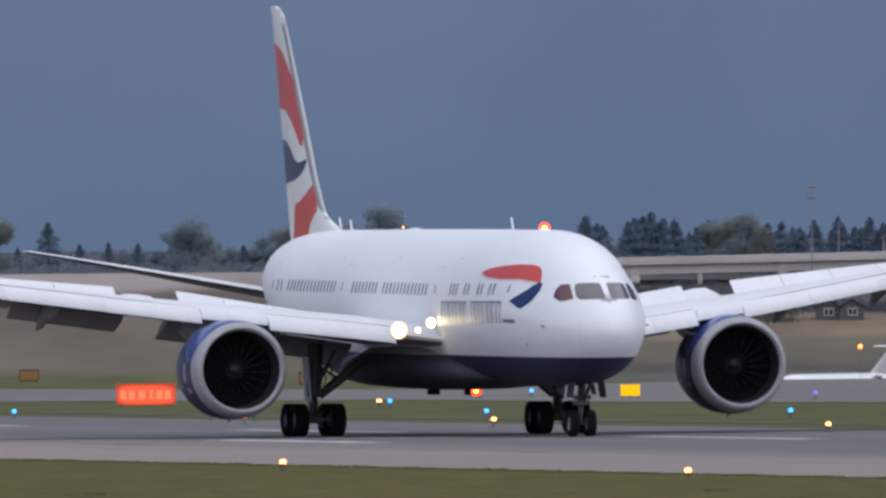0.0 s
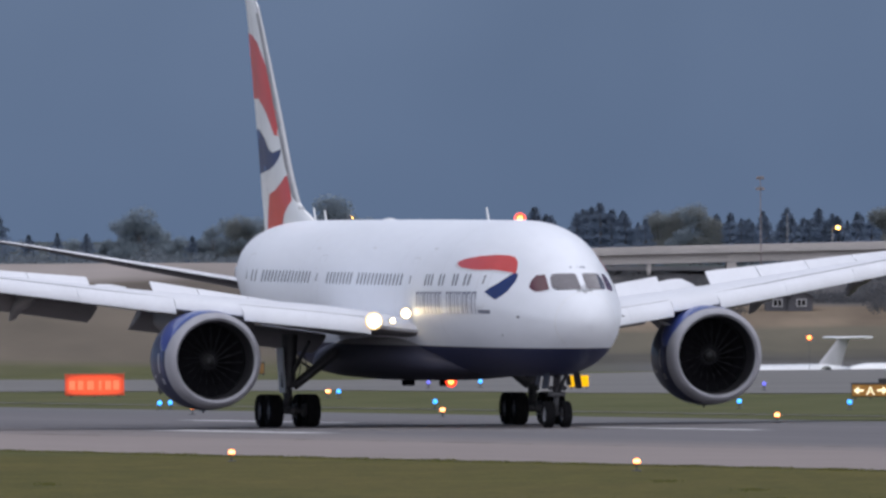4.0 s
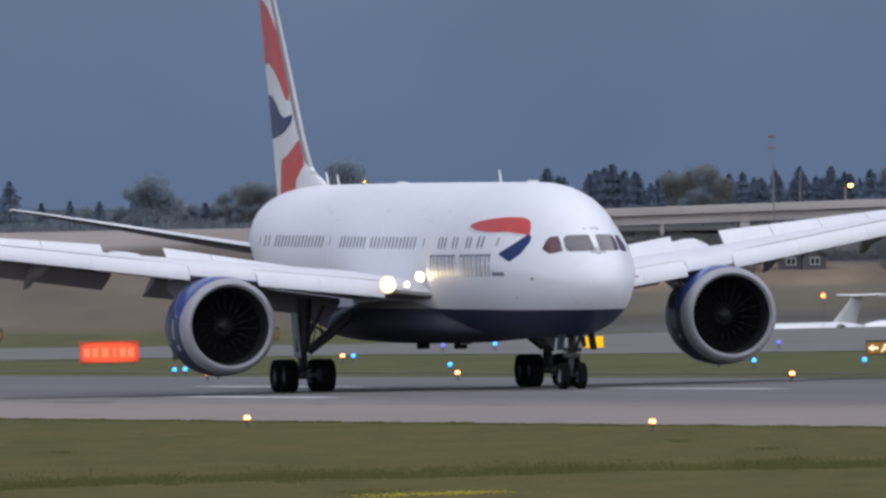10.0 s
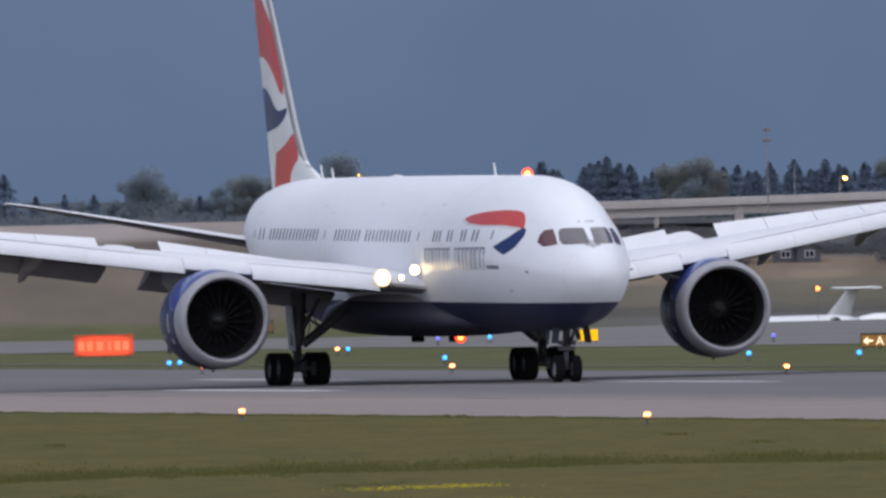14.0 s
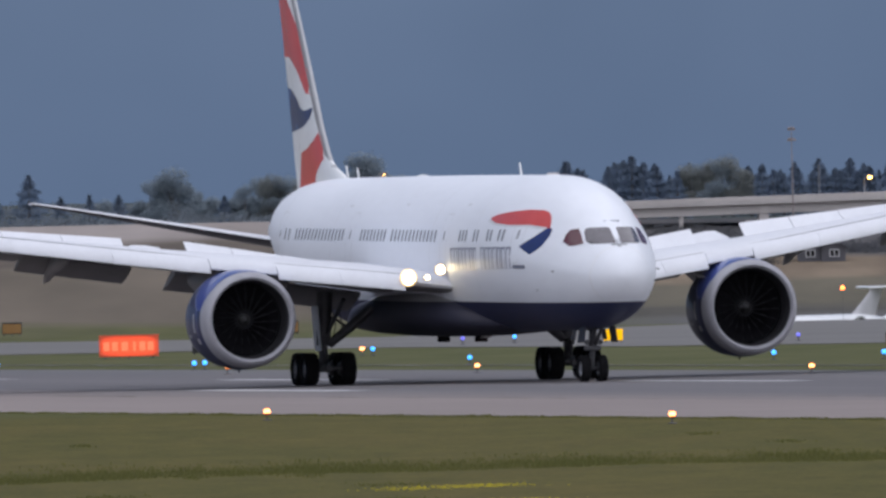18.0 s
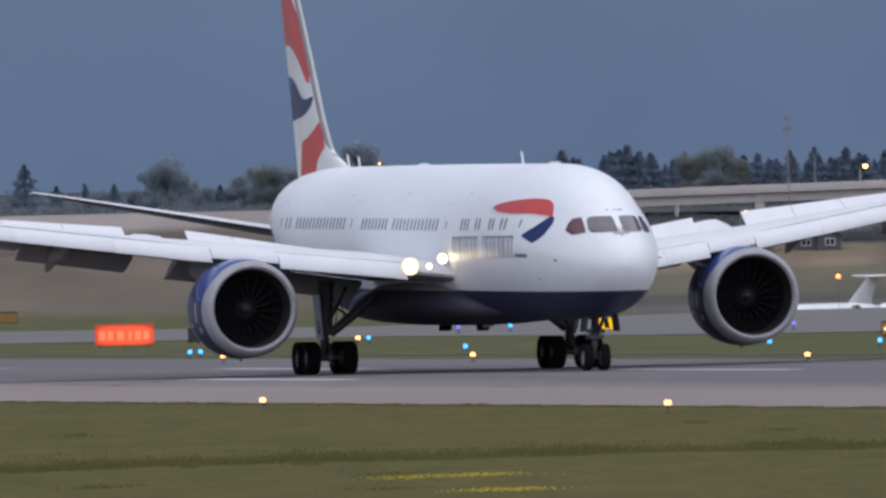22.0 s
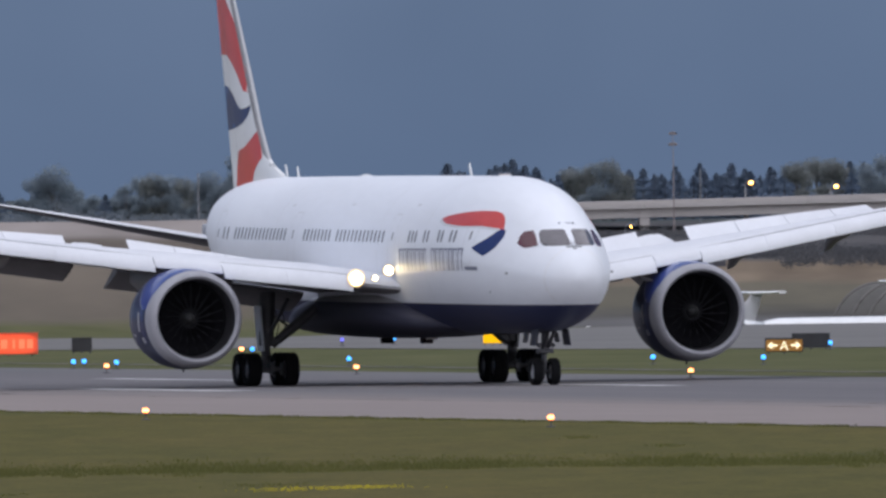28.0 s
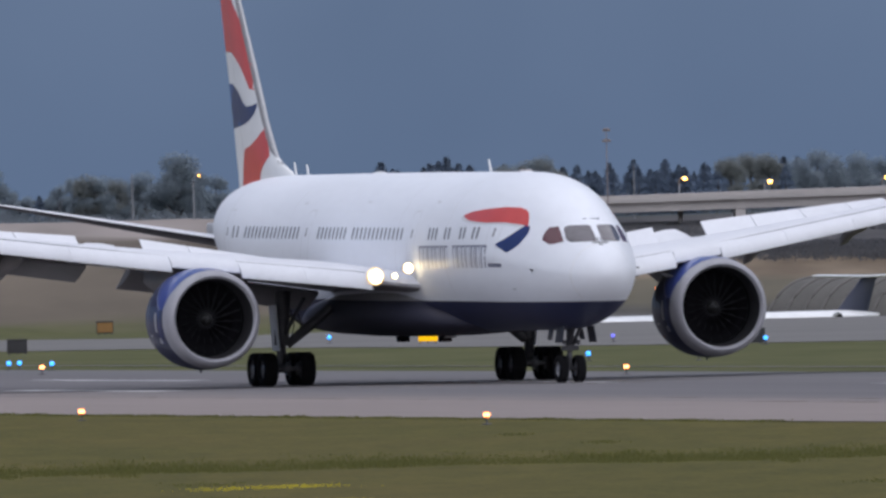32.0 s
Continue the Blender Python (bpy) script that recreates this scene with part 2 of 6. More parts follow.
M_TRIM = mat("house_white_trim", (0.36, 0.36, 0.38), rough=0.5, var=0.05)
# brown steel with distance haze mixed into its colour
M_MAST = mat("hazed_weathered_mast", (0.27, 0.235, 0.235), rough=0.8, var=0.15, scale=1, fine=8)
M_POLE = mat("galvanised_pole", (0.25, 0.26, 0.28), rough=0.5, metal=0.5, var=0.1, scale=1, fine=8)
M_BLADE = mat("grass_blades", (0.105, 0.11, 0.03), rough=0.85, second=(0.085, 0.09, 0.024), scale=0.08, fine=0.6)
M_DANDELION = mat("dandelion_yellow", (0.5, 0.42, 0.02), rough=0.7, var=0.15, scale=0.5, fine=4)



def leafy(m, base):
    """Lets light through thin leaves."""
    n, l = m.node_tree.nodes, m.node_tree.links
    b, out = n["Principled BSDF"], next(x for x in n if x.type == "OUTPUT_MATERIAL")
    tr, mx = n.new("ShaderNodeBsdfTranslucent"), n.new("ShaderNodeMixShader")
    tr.inputs[0].default_value = (*base, 1)
    mx.inputs[0].default_value = 0.5
    l.new(b.outputs[0], mx.inputs[1])
    l.new(tr.outputs[0], mx.inputs[2])
    l.new(mx.outputs[0], out.inputs[0])


# the far trees' see-through colours carry the haze tint too
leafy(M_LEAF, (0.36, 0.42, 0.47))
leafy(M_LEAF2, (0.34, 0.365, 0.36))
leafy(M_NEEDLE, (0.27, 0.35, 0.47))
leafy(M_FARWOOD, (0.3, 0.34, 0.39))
leafy(M_HEDGE, (0.15, 0.165, 0.185))
leafy(M_SHRUB, (0.14, 0.13, 0.12))
leafy(M_BLADE, (0.17, 0.165, 0.05))


def fading(m, zc, half, reach):
    """Glow strongest in the middle of a sign's face, dimmed towards the rim to imitate heat-haze blur."""
    n, l = m.node_tree.nodes, m.node_tree.links
    b = n["Principled BSDF"]
    power = b.inputs["Emission Strength"].default_value
    tc, sep = n.new("ShaderNodeTexCoord"), n.new("ShaderNodeSeparateXYZ")
    l.new(tc.outputs["Object"], sep.inputs[0])

    def away(socket, mid, span):
        a, d, q = n.new("ShaderNodeMath"), n.new("ShaderNodeMath"), n.new("ShaderNodeMath")
        a.operation, d.operation, q.operation = "SUBTRACT", "DIVIDE", "POWER"
        l.new(socket, a.inputs[0])
        a.inputs[1].default_value = mid
        l.new(a.outputs[0], d.inputs[0])
        d.inputs[1].default_value = span
        ab = n.new("ShaderNodeMath")
        ab.operation = "ABSOLUTE"
        l.new(d.outputs[0], ab.inputs[0])
        l.new(ab.outputs[0], q.inputs[0])
        q.inputs[1].default_value = 4.0
        return q.outputs[0]

    both = n.new("ShaderNodeMath")
    both.operation = "ADD"
    l.new(away(sep.outputs["Z"], zc, half), both.inputs[0])
    l.new(away(sep.outputs["X"], 0.0, reach), both.inputs[1])
    rng = n.new("ShaderNodeMapRange")
    rng.inputs["To Min"].default_value, rng.inputs["To Max"].default_value = power, power * 0.12
    l.new(both.outputs[0], rng.inputs["Value"])
    l.new(rng.outputs[0], b.inputs["Emission Strength"])


fading(M_SIGNRED, 0.57, 0.5, 1.45)


def ground_material():
    """Airfield grass near by, drier fields and pale embankment farther off, each with patches."""
    m = bpy.data.materials.new("airfield_ground")
    m.use_nodes = True
    n, l = m.node_tree.nodes, m.node_tree.links
    b = n["Principled BSDF"]
    b.inputs["Roughness"].default_value = 0.95
    b.inputs["Specular IOR Level"].default_value = 0.12
    tc, sep = n.new("ShaderNodeTexCoord"), n.new("ShaderNodeSeparateXYZ")
    l.new(tc.outputs["Object"], sep.inputs[0])

    def layer(scale, vec, lo, hi, a, c):
        t = n.new("ShaderNodeTexNoise")
        mp = n.new("ShaderNodeMapping")
        mp.inputs["Scale"].default_value = vec
        l.new(tc.outputs["Object"], mp.inputs[0])
        l.new(mp.outputs[0], t.inputs["Vector"])
        t.inputs["Scale"].default_value = scale
        t.inputs["Detail"].default_value = 6
        r = n.new("ShaderNodeValToRGB")
        r.color_ramp.elements[0].position, r.color_ramp.elements[1].position = lo, hi
        r.color_ramp.elements[0].color, r.color_ramp.elements[1].color = (*a, 1), (*c, 1)
        l.new(t.outputs["Fac"], r.inputs[0])
        return r.outputs[0]

    def blend(fac, a, c):
        x = n.new("ShaderNodeMix")
        x.data_type = "RGBA"
        l.new(fac, x.inputs[0])
        l.new(a, x.inputs[6])
        l.new(c, x.inputs[7])
        return x.outputs[2]

    def step(lo, hi, wobble=0.0):
        src = sep.outputs["Y"]
        if wobble:
            t = n.new("ShaderNodeTexNoise")
            t.inputs["Scale"].default_value = 0.05
            l.new(tc.outputs["Object"], t.inputs["Vector"])
            ad = n.new("ShaderNodeMath")
            ad.operation = "MULTIPLY_ADD"
            ad.inputs[1].default_value = wobble
            l.new(t.outputs["Fac"], ad.inputs[0])
            l.new(src, ad.inputs[2])
            src = ad.outputs[0]
        r = n.new("ShaderNodeMapRange")
        r.inputs["From Min"].default_value, r.inputs["From Max"].default_value = lo, hi
        l.new(src, r.inputs["Value"])
        return r.outputs[0]

    def east(fac):
        """Only on the land below the bridge."""
        r, x = n.new("ShaderNodeMapRange"), n.new("ShaderNodeMath")
        r.inputs["From Min"].default_value, r.inputs["From Max"].default_value = 20, 42
        l.new(sep.outputs["X"], r.inputs["Value"])
        x.operation = "MULTIPLY"
        l.new(fac, x.inputs[0])
        l.new(r.outputs[0], x.inputs[1])
        return x.outputs[0]

    near = layer(0.22, (1, 0.16, 1), 0.36, 0.66, (0.06, 0.058, 0.0135), (0.115, 0.095, 0.025))
    patch = layer(0.09, (1, 0.2, 1), 0.42, 0.62, (0.058, 0.064, 0.0155), (0.136, 0.096, 0.035))
    clump = layer(0.55, (1, 0.1, 1), 0.38, 0.62, (0.044, 0.047, 0.0115), (0.132, 0.106, 0.029))
    tuft = layer(1.3, (1, 0.12, 1), 0.3, 0.7, (0.038, 0.042, 0.01), (0.125, 0.103, 0.028))
    fuzz = layer(6.0, (1, 0.12, 1), 0.3, 0.7, (0.034, 0.036, 0.0085), (0.128, 0.107, 0.029))

    def share(k, a, c):
        x = n.new("ShaderNodeMix")
        x.data_type = "RGBA"
        x.inputs[0].default_value = k
        l.new(a, x.inputs[6])
        l.new(c, x.inputs[7])
        return x.outputs[2]

    turf = share(0.34, share(0.34, share(0.4, share(0.5, near, patch), clump), tuft), fuzz)
    mid = layer(0.2, (1, 0.25, 1), 0.3, 0.7, (0.066, 0.073, 0.027), (0.098, 0.097, 0.042))
    dry = layer(0.08, (1, 0.12, 1), 0.3, 0.7, (0.108, 0.091, 0.07), (0.152, 0.126, 0.098))
    bank = layer(0.06, (1, 0.3, 1), 0.35, 0.65, (0.21, 0.185, 0.172), (0.3, 0.265, 0.25))
    c = blend(step(1080, 1120), turf, mid)
    apron = layer(0.1, (1, 0.15, 1), 0.3, 0.7, (0.095, 0.092, 0.094), (0.125, 0.12, 0.12))
    rough = layer(0.15, (1, 0.2, 1), 0.35, 0.65, (0.052, 0.05, 0.044), (0.085, 0.08, 0.07))
    olive = layer(0.1, (1, 0.12, 1), 0.3, 0.7, (0.098, 0.089, 0.066), (0.14, 0.123, 0.09))
    brown = layer(0.12, (1, 0.15, 1), 0.35, 0.65, (0.13, 0.1, 0.072), (0.205, 0.16, 0.115))
    scrubby = layer(0.2, (1, 0.3, 1), 0.3, 0.7, (0.05, 0.05, 0.054), (0.095, 0.09, 0.092))
    c = blend(east(step(3060, 3100, 30)), c, apron)
    c = blend(step(3150, 3190, 60), c, dry)
    c = blend(east(step(3130, 3142, 20)), c, rough)
    c = blend(east(step(3158, 3190, 50)), c, olive)
    c = blend(east(step(3244, 3262, 40)), c, brown)
    # darker brown band under the pale bank: embankment shading put into the colour
    bank_shade = layer(0.1, (1, 0.3, 1), 0.35, 0.65, (0.085, 0.07, 0.058), (0.125, 0.105, 0.087))
    c = blend(step(3348, 3362, 20), c, bank_shade)
    c = blend(step(3392, 3404, 14), c, bank)
    c = blend(east(step(3304, 3320, 30)), c, scrubby)
    c = blend(step(3480, 3540, 20), c, layer(0.1, (1, 0.3, 1), 0.3, 0.7, (0.04, 0.05, 0.05), (0.06, 0.072, 0.07)))
    l.new(c, b.inputs["Base Color"])
    return m


M_GROUND = ground_material()


# ---- mesh helpers ----
def mesh_of(verts, faces, smooth=True, name="mesh"):
    me = bpy.data.meshes.new(name)
    me.from_pydata([tuple(v) for v in verts], [], faces)
    me.validate()
    for p in me.polygons:
        p.use_smooth = smooth
    me.update()
    return me


def part(name, me, material, parent=None, label="", at=(0, 0, 0)):
    """Links a mesh (or bmesh) as one object under its thing."""
    if isinstance(me, bmesh.types.BMesh):
        data = bpy.data.meshes.new(name)
        me.normal_update()
        me.to_mesh(data)
        me.free()
        me = data
    ob = new(name, me)
    if material and not me.materials:
        me.materials.append(material)
    if parent:
        ob.parent = parent
    ob.location = at
    if label:
        ob["label"] = label
    return ob


def empty(name, at=(0, 0, 0), rz=0):
    ob = new(name)
    ob.empty_display_size = 0.5
    ob.matrix_world = pose(*at, 0, 0, rz)
    return ob


def loft(rings, closed=True, caps=True):
    """Skin over rings of equal count."""
    n = len(rings[0])
    verts = [v for r in rings for v in r]
    faces = []
    for i in range(len(rings) - 1):
        for j in range(n if closed else n - 1):
            k = (j + 1) % n
            faces.append((i * n + j, i * n + k, (i + 1) * n + k, (i + 1) * n + j))
    if caps:
        faces.append(tuple(range(n))[::-1])
        faces.append(tuple((len(rings) - 1) * n + j for j in range(n)))
    me = mesh_of(verts, faces)
    bm = bmesh.new()
    bm.from_mesh(me)
    bmesh.ops.remove_doubles(bm, verts=bm.verts, dist=1e-5)
    bmesh.ops.recalc_face_normals(bm, faces=bm.faces)
    bm.to_mesh(me)
    bm.free()
    for p in me.polygons:
        p.use_smooth = len(p.vertices) <= 4
    me.set_sharp_from_angle(angle=radians(48))
    return me


def tube(points, radii, n=12):
    """A round bar through points with a radius at each."""
    pts = [Vector(p) for p in points]
    if not isinstance(radii, (list, tuple)):
        radii = [radii] * len(pts)
    rings = []
    for i, p in enumerate(pts):
        d = (pts[min(i + 1, len(pts) - 1)] - pts[max(i - 1, 0)]).normalized()
        a = d.orthogonal().normalized() if abs(d.z) < 0.99 else Vector((1, 0, 0))
        a = (a - d * a.dot(d)).normalized()
        b = d.cross(a)
        rings.append([p + (a * math.cos(2 * math.pi * k / n) + b * math.sin(2 * math.pi * k / n)) * radii[i] for k in range(n)])
    return loft(rings)


def block(size, centre=(0, 0, 0), bevel=0.02, turn=None):
    """A box with rounded edges."""
    bm = bmesh.new()
    bmesh.ops.create_cube(bm, size=1)
    bmesh.ops.scale(bm, vec=size, verts=bm.verts)
    if bevel:
        bmesh.ops.bevel(bm, geom=bm.edges[:], offset=bevel, segments=2, affect="EDGES", profile=0.5)
    if turn:
        bmesh.ops.transform(bm, matrix=turn, verts=bm.verts)
    bmesh.ops.translate(bm, vec=centre, verts=bm.verts)
    return bm


def lathe(profile, n=48, axis="x"):
    """Rings of (along, radius) about an axis."""
    rings = []
    for a, r in profile:
        ring = []
        for k in range(n):
            c, s = math.cos(2 * math.pi * k / n), math.sin(2 * math.pi * k / n)
            ring.append(Vector((a, r * c, r * s)) if axis == "x" else Vector((r * c, a, r * s)) if axis == "y" else Vector((r * c, r * s, a)))
        rings.append(ring)
    return loft(rings, caps=False)


def joined(meshes):
    """Several pieces of one part in one mesh."""
    bm = bmesh.new()
    for m in meshes:
        if isinstance(m, bmesh.types.BMesh):
            tmp = bpy.data.meshes.new("tmp")
            m.to_mesh(tmp)
            m.free()
            m = tmp
        bm.from_mesh(m)
    return bm


# ---- ground ----
def lie(y):
    """Height of the land at a distance: a level airfield, a dip beyond the taxiway, then a rise to the road bank."""
    xs = [-1e5, 1720, 2300, 3000, 3060, 3290, 3345, 3420, 3800, 1e5]
    zs = [0, 0, -8.4, -8.4, -7.7, -0.2, 0.6, 3.9, 4.4, 4.4]
    if y > 3800:
        return 4.4 + (y - 3800) * 0.0023
    return float(np.interp(y, xs, zs))


def ground_sheet():
    ys = list(np.arange(-600, 1720, 58)) + list(np.arange(1720, 2400, 34)) + list(np.arange(2400, 3040, 80)) + list(np.arange(3040, 3440, 8)) + list(np.arange(3440, 4990, 50)) + [4990]
    xs = [-1600, -900, -500, -300, -200] + list(np.arange(-150, 190, 6)) + [220, 300, 500, 900, 1600]
    verts, faces = [], []
    for y in ys:
        for x in xs:
            bumpy = 0.0
            if y > 1760:
                bumpy = noise.noise(Vector((x * 0.03, y * 0.01, 0))) * (0.25 if y < 3000 else 0.5)
            crest = min(max((24 - x) / 10, 0), 1) * float(np.interp(y, [3372, 3425, 3560, 3700], [0, 0.8, 0.6, 0]))
            verts.append((x, y, lie(y) + bumpy + crest - 0.02))
    nx = len(xs)
    for i in range(len(ys) - 1):
        for j in range(nx - 1):
            faces.append((i * nx + j, i * nx + j + 1, (i + 1) * nx + j + 1, (i + 1) * nx + j))
    g = part("ground", mesh_of(verts, faces), M_GROUND)
    return tagged(g, "airfield grass running to drier fields and a road bank", "ground", kind="structure")


ground_sheet()
RUN = radians(12.094)
U = Vector((math.sin(RUN), -math.cos(RUN), 0))
V = Vector((math.cos(RUN), math.sin(RUN), 0))
R0 = Vector((0, 1049.25, 0))


def on_runway(along, across, z=0.0):
    p = R0 + U * along + V * across
    return Vector((p.x, p.y, z))


def strip(name, a0, a1, c0, c1, z, material, label, ragged=0.0):
    """A paved strip along the runway, with edges a little uneven where asked."""
    verts, faces = [], []
    n = max(2, int((a1 - a0) / (2.0 if ragged else 60)))
    for i in range(n + 1):
        a = a0 + (a1 - a0) * i / n
        w = noise.noise(Vector((a * 0.25, c0, 3))) * ragged + noise.noise(Vector((a * 0.06, c0, 7))) * ragged
        verts += [(a, c0 + w, z), (a, c1, z)]
    for i in range(n):
        faces.append((2 * i, 2 * i + 2, 2 * i + 3, 2 * i + 1))
    ob = part(name, mesh_of(verts, faces), material)
    ob.matrix_world = Matrix.Translation(R0) @ Matrix.Rotation(math.atan2(U.y, U.x), 4, "Z")
    return tagged(ob, label, "runway", kind="structure")


# in the turned frame x runs along the runway and y across it, away from the camera
strip("runway", -1500, 900, 33, 57, 0.004, M_RUBBERED, "dark rubber-stained asphalt runway lane")
strip("runway_worn_edge", -1500, 900, 29.5, 33, 0.004, M_WORN1, "greyish worn edge of the rubbered lane", ragged=0.5)
strip("runway_worn_margin", -1500, 900, 25.5, 29.5, 0.006, M_WORN2, "pale brownish worn margin of the runway lane", ragged=0.7)
strip("runway_near_side", -1500, 900, 6.0, 25.5, 0.004, M_SHOULDER, "pale brownish grey concrete side of the runway", ragged=0.35)
strip("runway_far_side", -1500, 900, 57, 64.5, 0.004, M_TARMAC, "grey asphalt side of the runway")
strip("gravel_verge", -1500, 900, 72.0, 73.0, 0.004, M_TAXI, "thin pale gravel strip in the grass", ragged=0.5)


def marking(a0, a1, c0, c1, label):
    me = mesh_of([(a0, c0, 0), (a1, c0, 0), (a1, c1, 0), (a0, c1, 0)], [(0, 1, 2, 3)])
    ob = part("runway_marking", me, M_STRIPE)
    ob.matrix_world = Matrix.Translation(R0 + Vector((0, 0, 0.009))) @ Matrix.Rotation(math.atan2(U.y, U.x), 4, "Z")
    return tagged(ob, label, "marking", group="runway markings", kind="structure")


for k in range(-8, 5):
    marking(-236 + 73 * k, -206 + 73 * k, 48.2, 49.4, "worn white centreline stripe on dark asphalt")
for a in (-244, -171, -25):
    marking(a, a + 28, 33.2, 34.9, "worn white touchdown stripe on asphalt")


def taxiway():
    near = [(-400, 1640), (-60, 1600), (-14, 1552), (6, 1530), (17, 1484), (26, 1463), (60, 1430), (400, 1330)]
    far = [(-400, 1760), (-60, 1712), (-14, 1688), (6, 1642), (17, 1690), (26, 1715), (60, 1716), (400, 1716)]
    verts, faces = [], []
    for (x, y), (x2, y2) in zip(near, far):
        verts += [(x, y, 0.004), (x2, y2, 0.004)]
    for i in range(len(near) - 1):
        faces.append((2 * i, 2 * i + 2, 2 * i + 3, 2 * i + 1))
    ob = part("taxiway", mesh_of(verts, faces, False), M_TAXI)
    tagged(ob, "grey concrete taxiway beyond the grass", "taxiway", kind="structure")


taxiway()


def near_taxiway():
    """The corner of a paved way close to the camera's side of the field, with a ragged grass edge."""
    d, nrm, o = Vector((0.385, 0.923, 0)), Vector((0.923, -0.385, 0)), Vector((9.2, 670, 0))
    verts, faces = [], []
    n = 240
    for i in range(n + 1):
        t = -350 + 470 * i / n
        w = 0.25 * noise.noise(Vector((t * 0.5, 0, 2)))
        a, b = o + d * t + nrm * w, o + d * t + nrm * 24
        verts += [(a.x, a.y, 0.004), (b.x, b.y, 0.004)]
    for i in range(n):
        faces.append((2 * i, 2 * i + 1, 2 * i + 3, 2 * i + 2))
    tagged(part("near_taxiway", mesh_of(verts, faces, False), M_SHOULDER), "pale concrete taxiway with a ragged grass edge", "taxiway", kind="structure")


near_taxiway()


# ---- the airliner ----
# body places: s metres aft of the nose tip, y metres to starboard, z metres above the ground
def B(s, y, z):
    return Vector((5.45 - s, -y, z))


def herm(xs, ys, x):
    """Smooth curve through points without overshoot."""
    xs, ys = np.asarray(xs, float), np.asarray(ys, float)
    h, d = np.diff(xs), np.diff(ys) / np.diff(xs)
    m = np.empty_like(ys)
    m[0], m[-1] = d[0], d[-1]
    for i in range(1, len(xs) - 1):
        m[i] = 2 * d[i - 1] * d[i] / (d[i - 1] + d[i]) if d[i - 1] * d[i] > 0 else 0
    i = int(np.clip(np.searchsorted(xs, x) - 1, 0, len(xs) - 2))
    u = (x - xs[i]) / h[i]
    return float((1 + 2 * u) * (1 - u) ** 2 * ys[i] + u * (1 - u) ** 2 * h[i] * m[i] + u * u * (3 - 2 * u) * ys[i + 1] + u * u * (u - 1) * h[i] * m[i + 1])


HULL_S = [0, .12, .35, .7, 1.2, 2, 3, 4, 5, 6, 7.5, 9, 11, 36, 38, 40, 42, 44, 46, 48, 50, 51.6, 52.6, 53.2]
HULL_TOP = [4.05, 4.45, 4.8, 5.12, 5.5, 6.02, 6.6, 7.03, 7.34, 7.57, 7.79, 7.9, 7.92, 8.0, 8.0, 8.0, 8.0, 7.97, 7.88, 7.68, 7.3, 6.86, 6.5, 6.22]
HULL_LOW = [4.05, 3.7, 3.38, 3.08, 2.78, 2.45, 2.19, 2.05, 1.98, 1.95, 1.95, 1.95, 1.95, 1.95, 2.08, 2.35, 2.75, 3.22, 3.72, 4.22, 4.74, 5.18, 5.5, 5.74]
HULL_HALF = [0, .42, .78, 1.09, 1.38, 1.7, 2.0, 2.26, 2.47, 2.64, 2.81, 2.87, 2.885, 2.885, 2.88, 2.84, 2.74, 2.55, 2.24, 1.8, 1.2, .62, .24, .06]
HULL_Q = [math.sqrt(v) for v in HULL_S]


def hull(s):
    q = math.sqrt(min(max(s, 0), 53.2))
    return herm(HULL_Q, HULL_TOP, q), herm(HULL_Q, HULL_LOW, q), herm(HULL_Q, HULL_HALF, q)


def pinch(s, k):
    """How far the upper hull draws in about the cockpit, as a share of its breadth."""
    return 1 - 0.125 * float(np.interp(s, [0, 1.6, 5, 10], [0, 1, 1, 0])) * min(max(k / 0.6, 0.0), 1.0)


def skin(s, z, side=1, out=0.0):
    """A point of the hull's side at a station and a height."""
    top, low, half = hull(s)
    c, hz = (top + low) / 2, max((top - low) / 2, 1e-4)
    k = min(max((z - c) / hz, -0.999), 0.999)
    y = half * math.sqrt(1 - k * k) * pinch(s, k)
    nrm = Vector((0, y / max(half, 1e-4) ** 2, (z - c) / hz ** 2)).normalized()
    s2 = s + 0.02
    t2, l2, h2 = hull(s2)
    c2, hz2 = (t2 + l2) / 2, (t2 - l2) / 2
    k2 = min(max((z - c2) / hz2, -0.999), 0.999)
    slope = (h2 * math.sqrt(1 - k2 * k2) * pinch(s2, k2) - y) / 0.02
    nrm = Vector((-max(-3, min(3, slope)) * nrm.y, nrm.y, nrm.z)).normalized()
    return B(s + nrm.x * out, side * (y + nrm.y * out), z + nrm.z * out)


def decal(poly, side=1, out=0.012, cell=0.16, ahead=False):
    """A painted shape or pane laid on the hull's side, given by stations and heights."""
    bm = bmesh.new()
    f = bm.faces.new([bm.verts.new((s, z, 0)) for s, z in poly])
    lo, hi = [min(p[i] for p in poly) for i in (0, 1)], [max(p[i] for p in poly) for i in (0, 1)]
    for i in (0, 1):
        v = lo[i] + cell
        while v < hi[i]:
            no = (1, 0, 0) if i == 0 else (0, 1, 0)
            co = (v, 0, 0) if i == 0 else (0, v, 0)
            bmesh.ops.bisect_plane(bm, geom=bm.verts[:] + bm.edges[:] + bm.faces[:], plane_co=co, plane_no=no)
            v += cell
    bmesh.ops.triangulate(bm, faces=bm.faces[:])
    for v in bm.verts:
        v.co = nose_point(side * v.co.x, v.co.y, out) if ahead else skin(v.co.x, v.co.y, side, out)
    bmesh.ops.recalc_face_normals(bm, faces=bm.faces)
    for f in bm.faces:
        f.smooth = True
    return bm


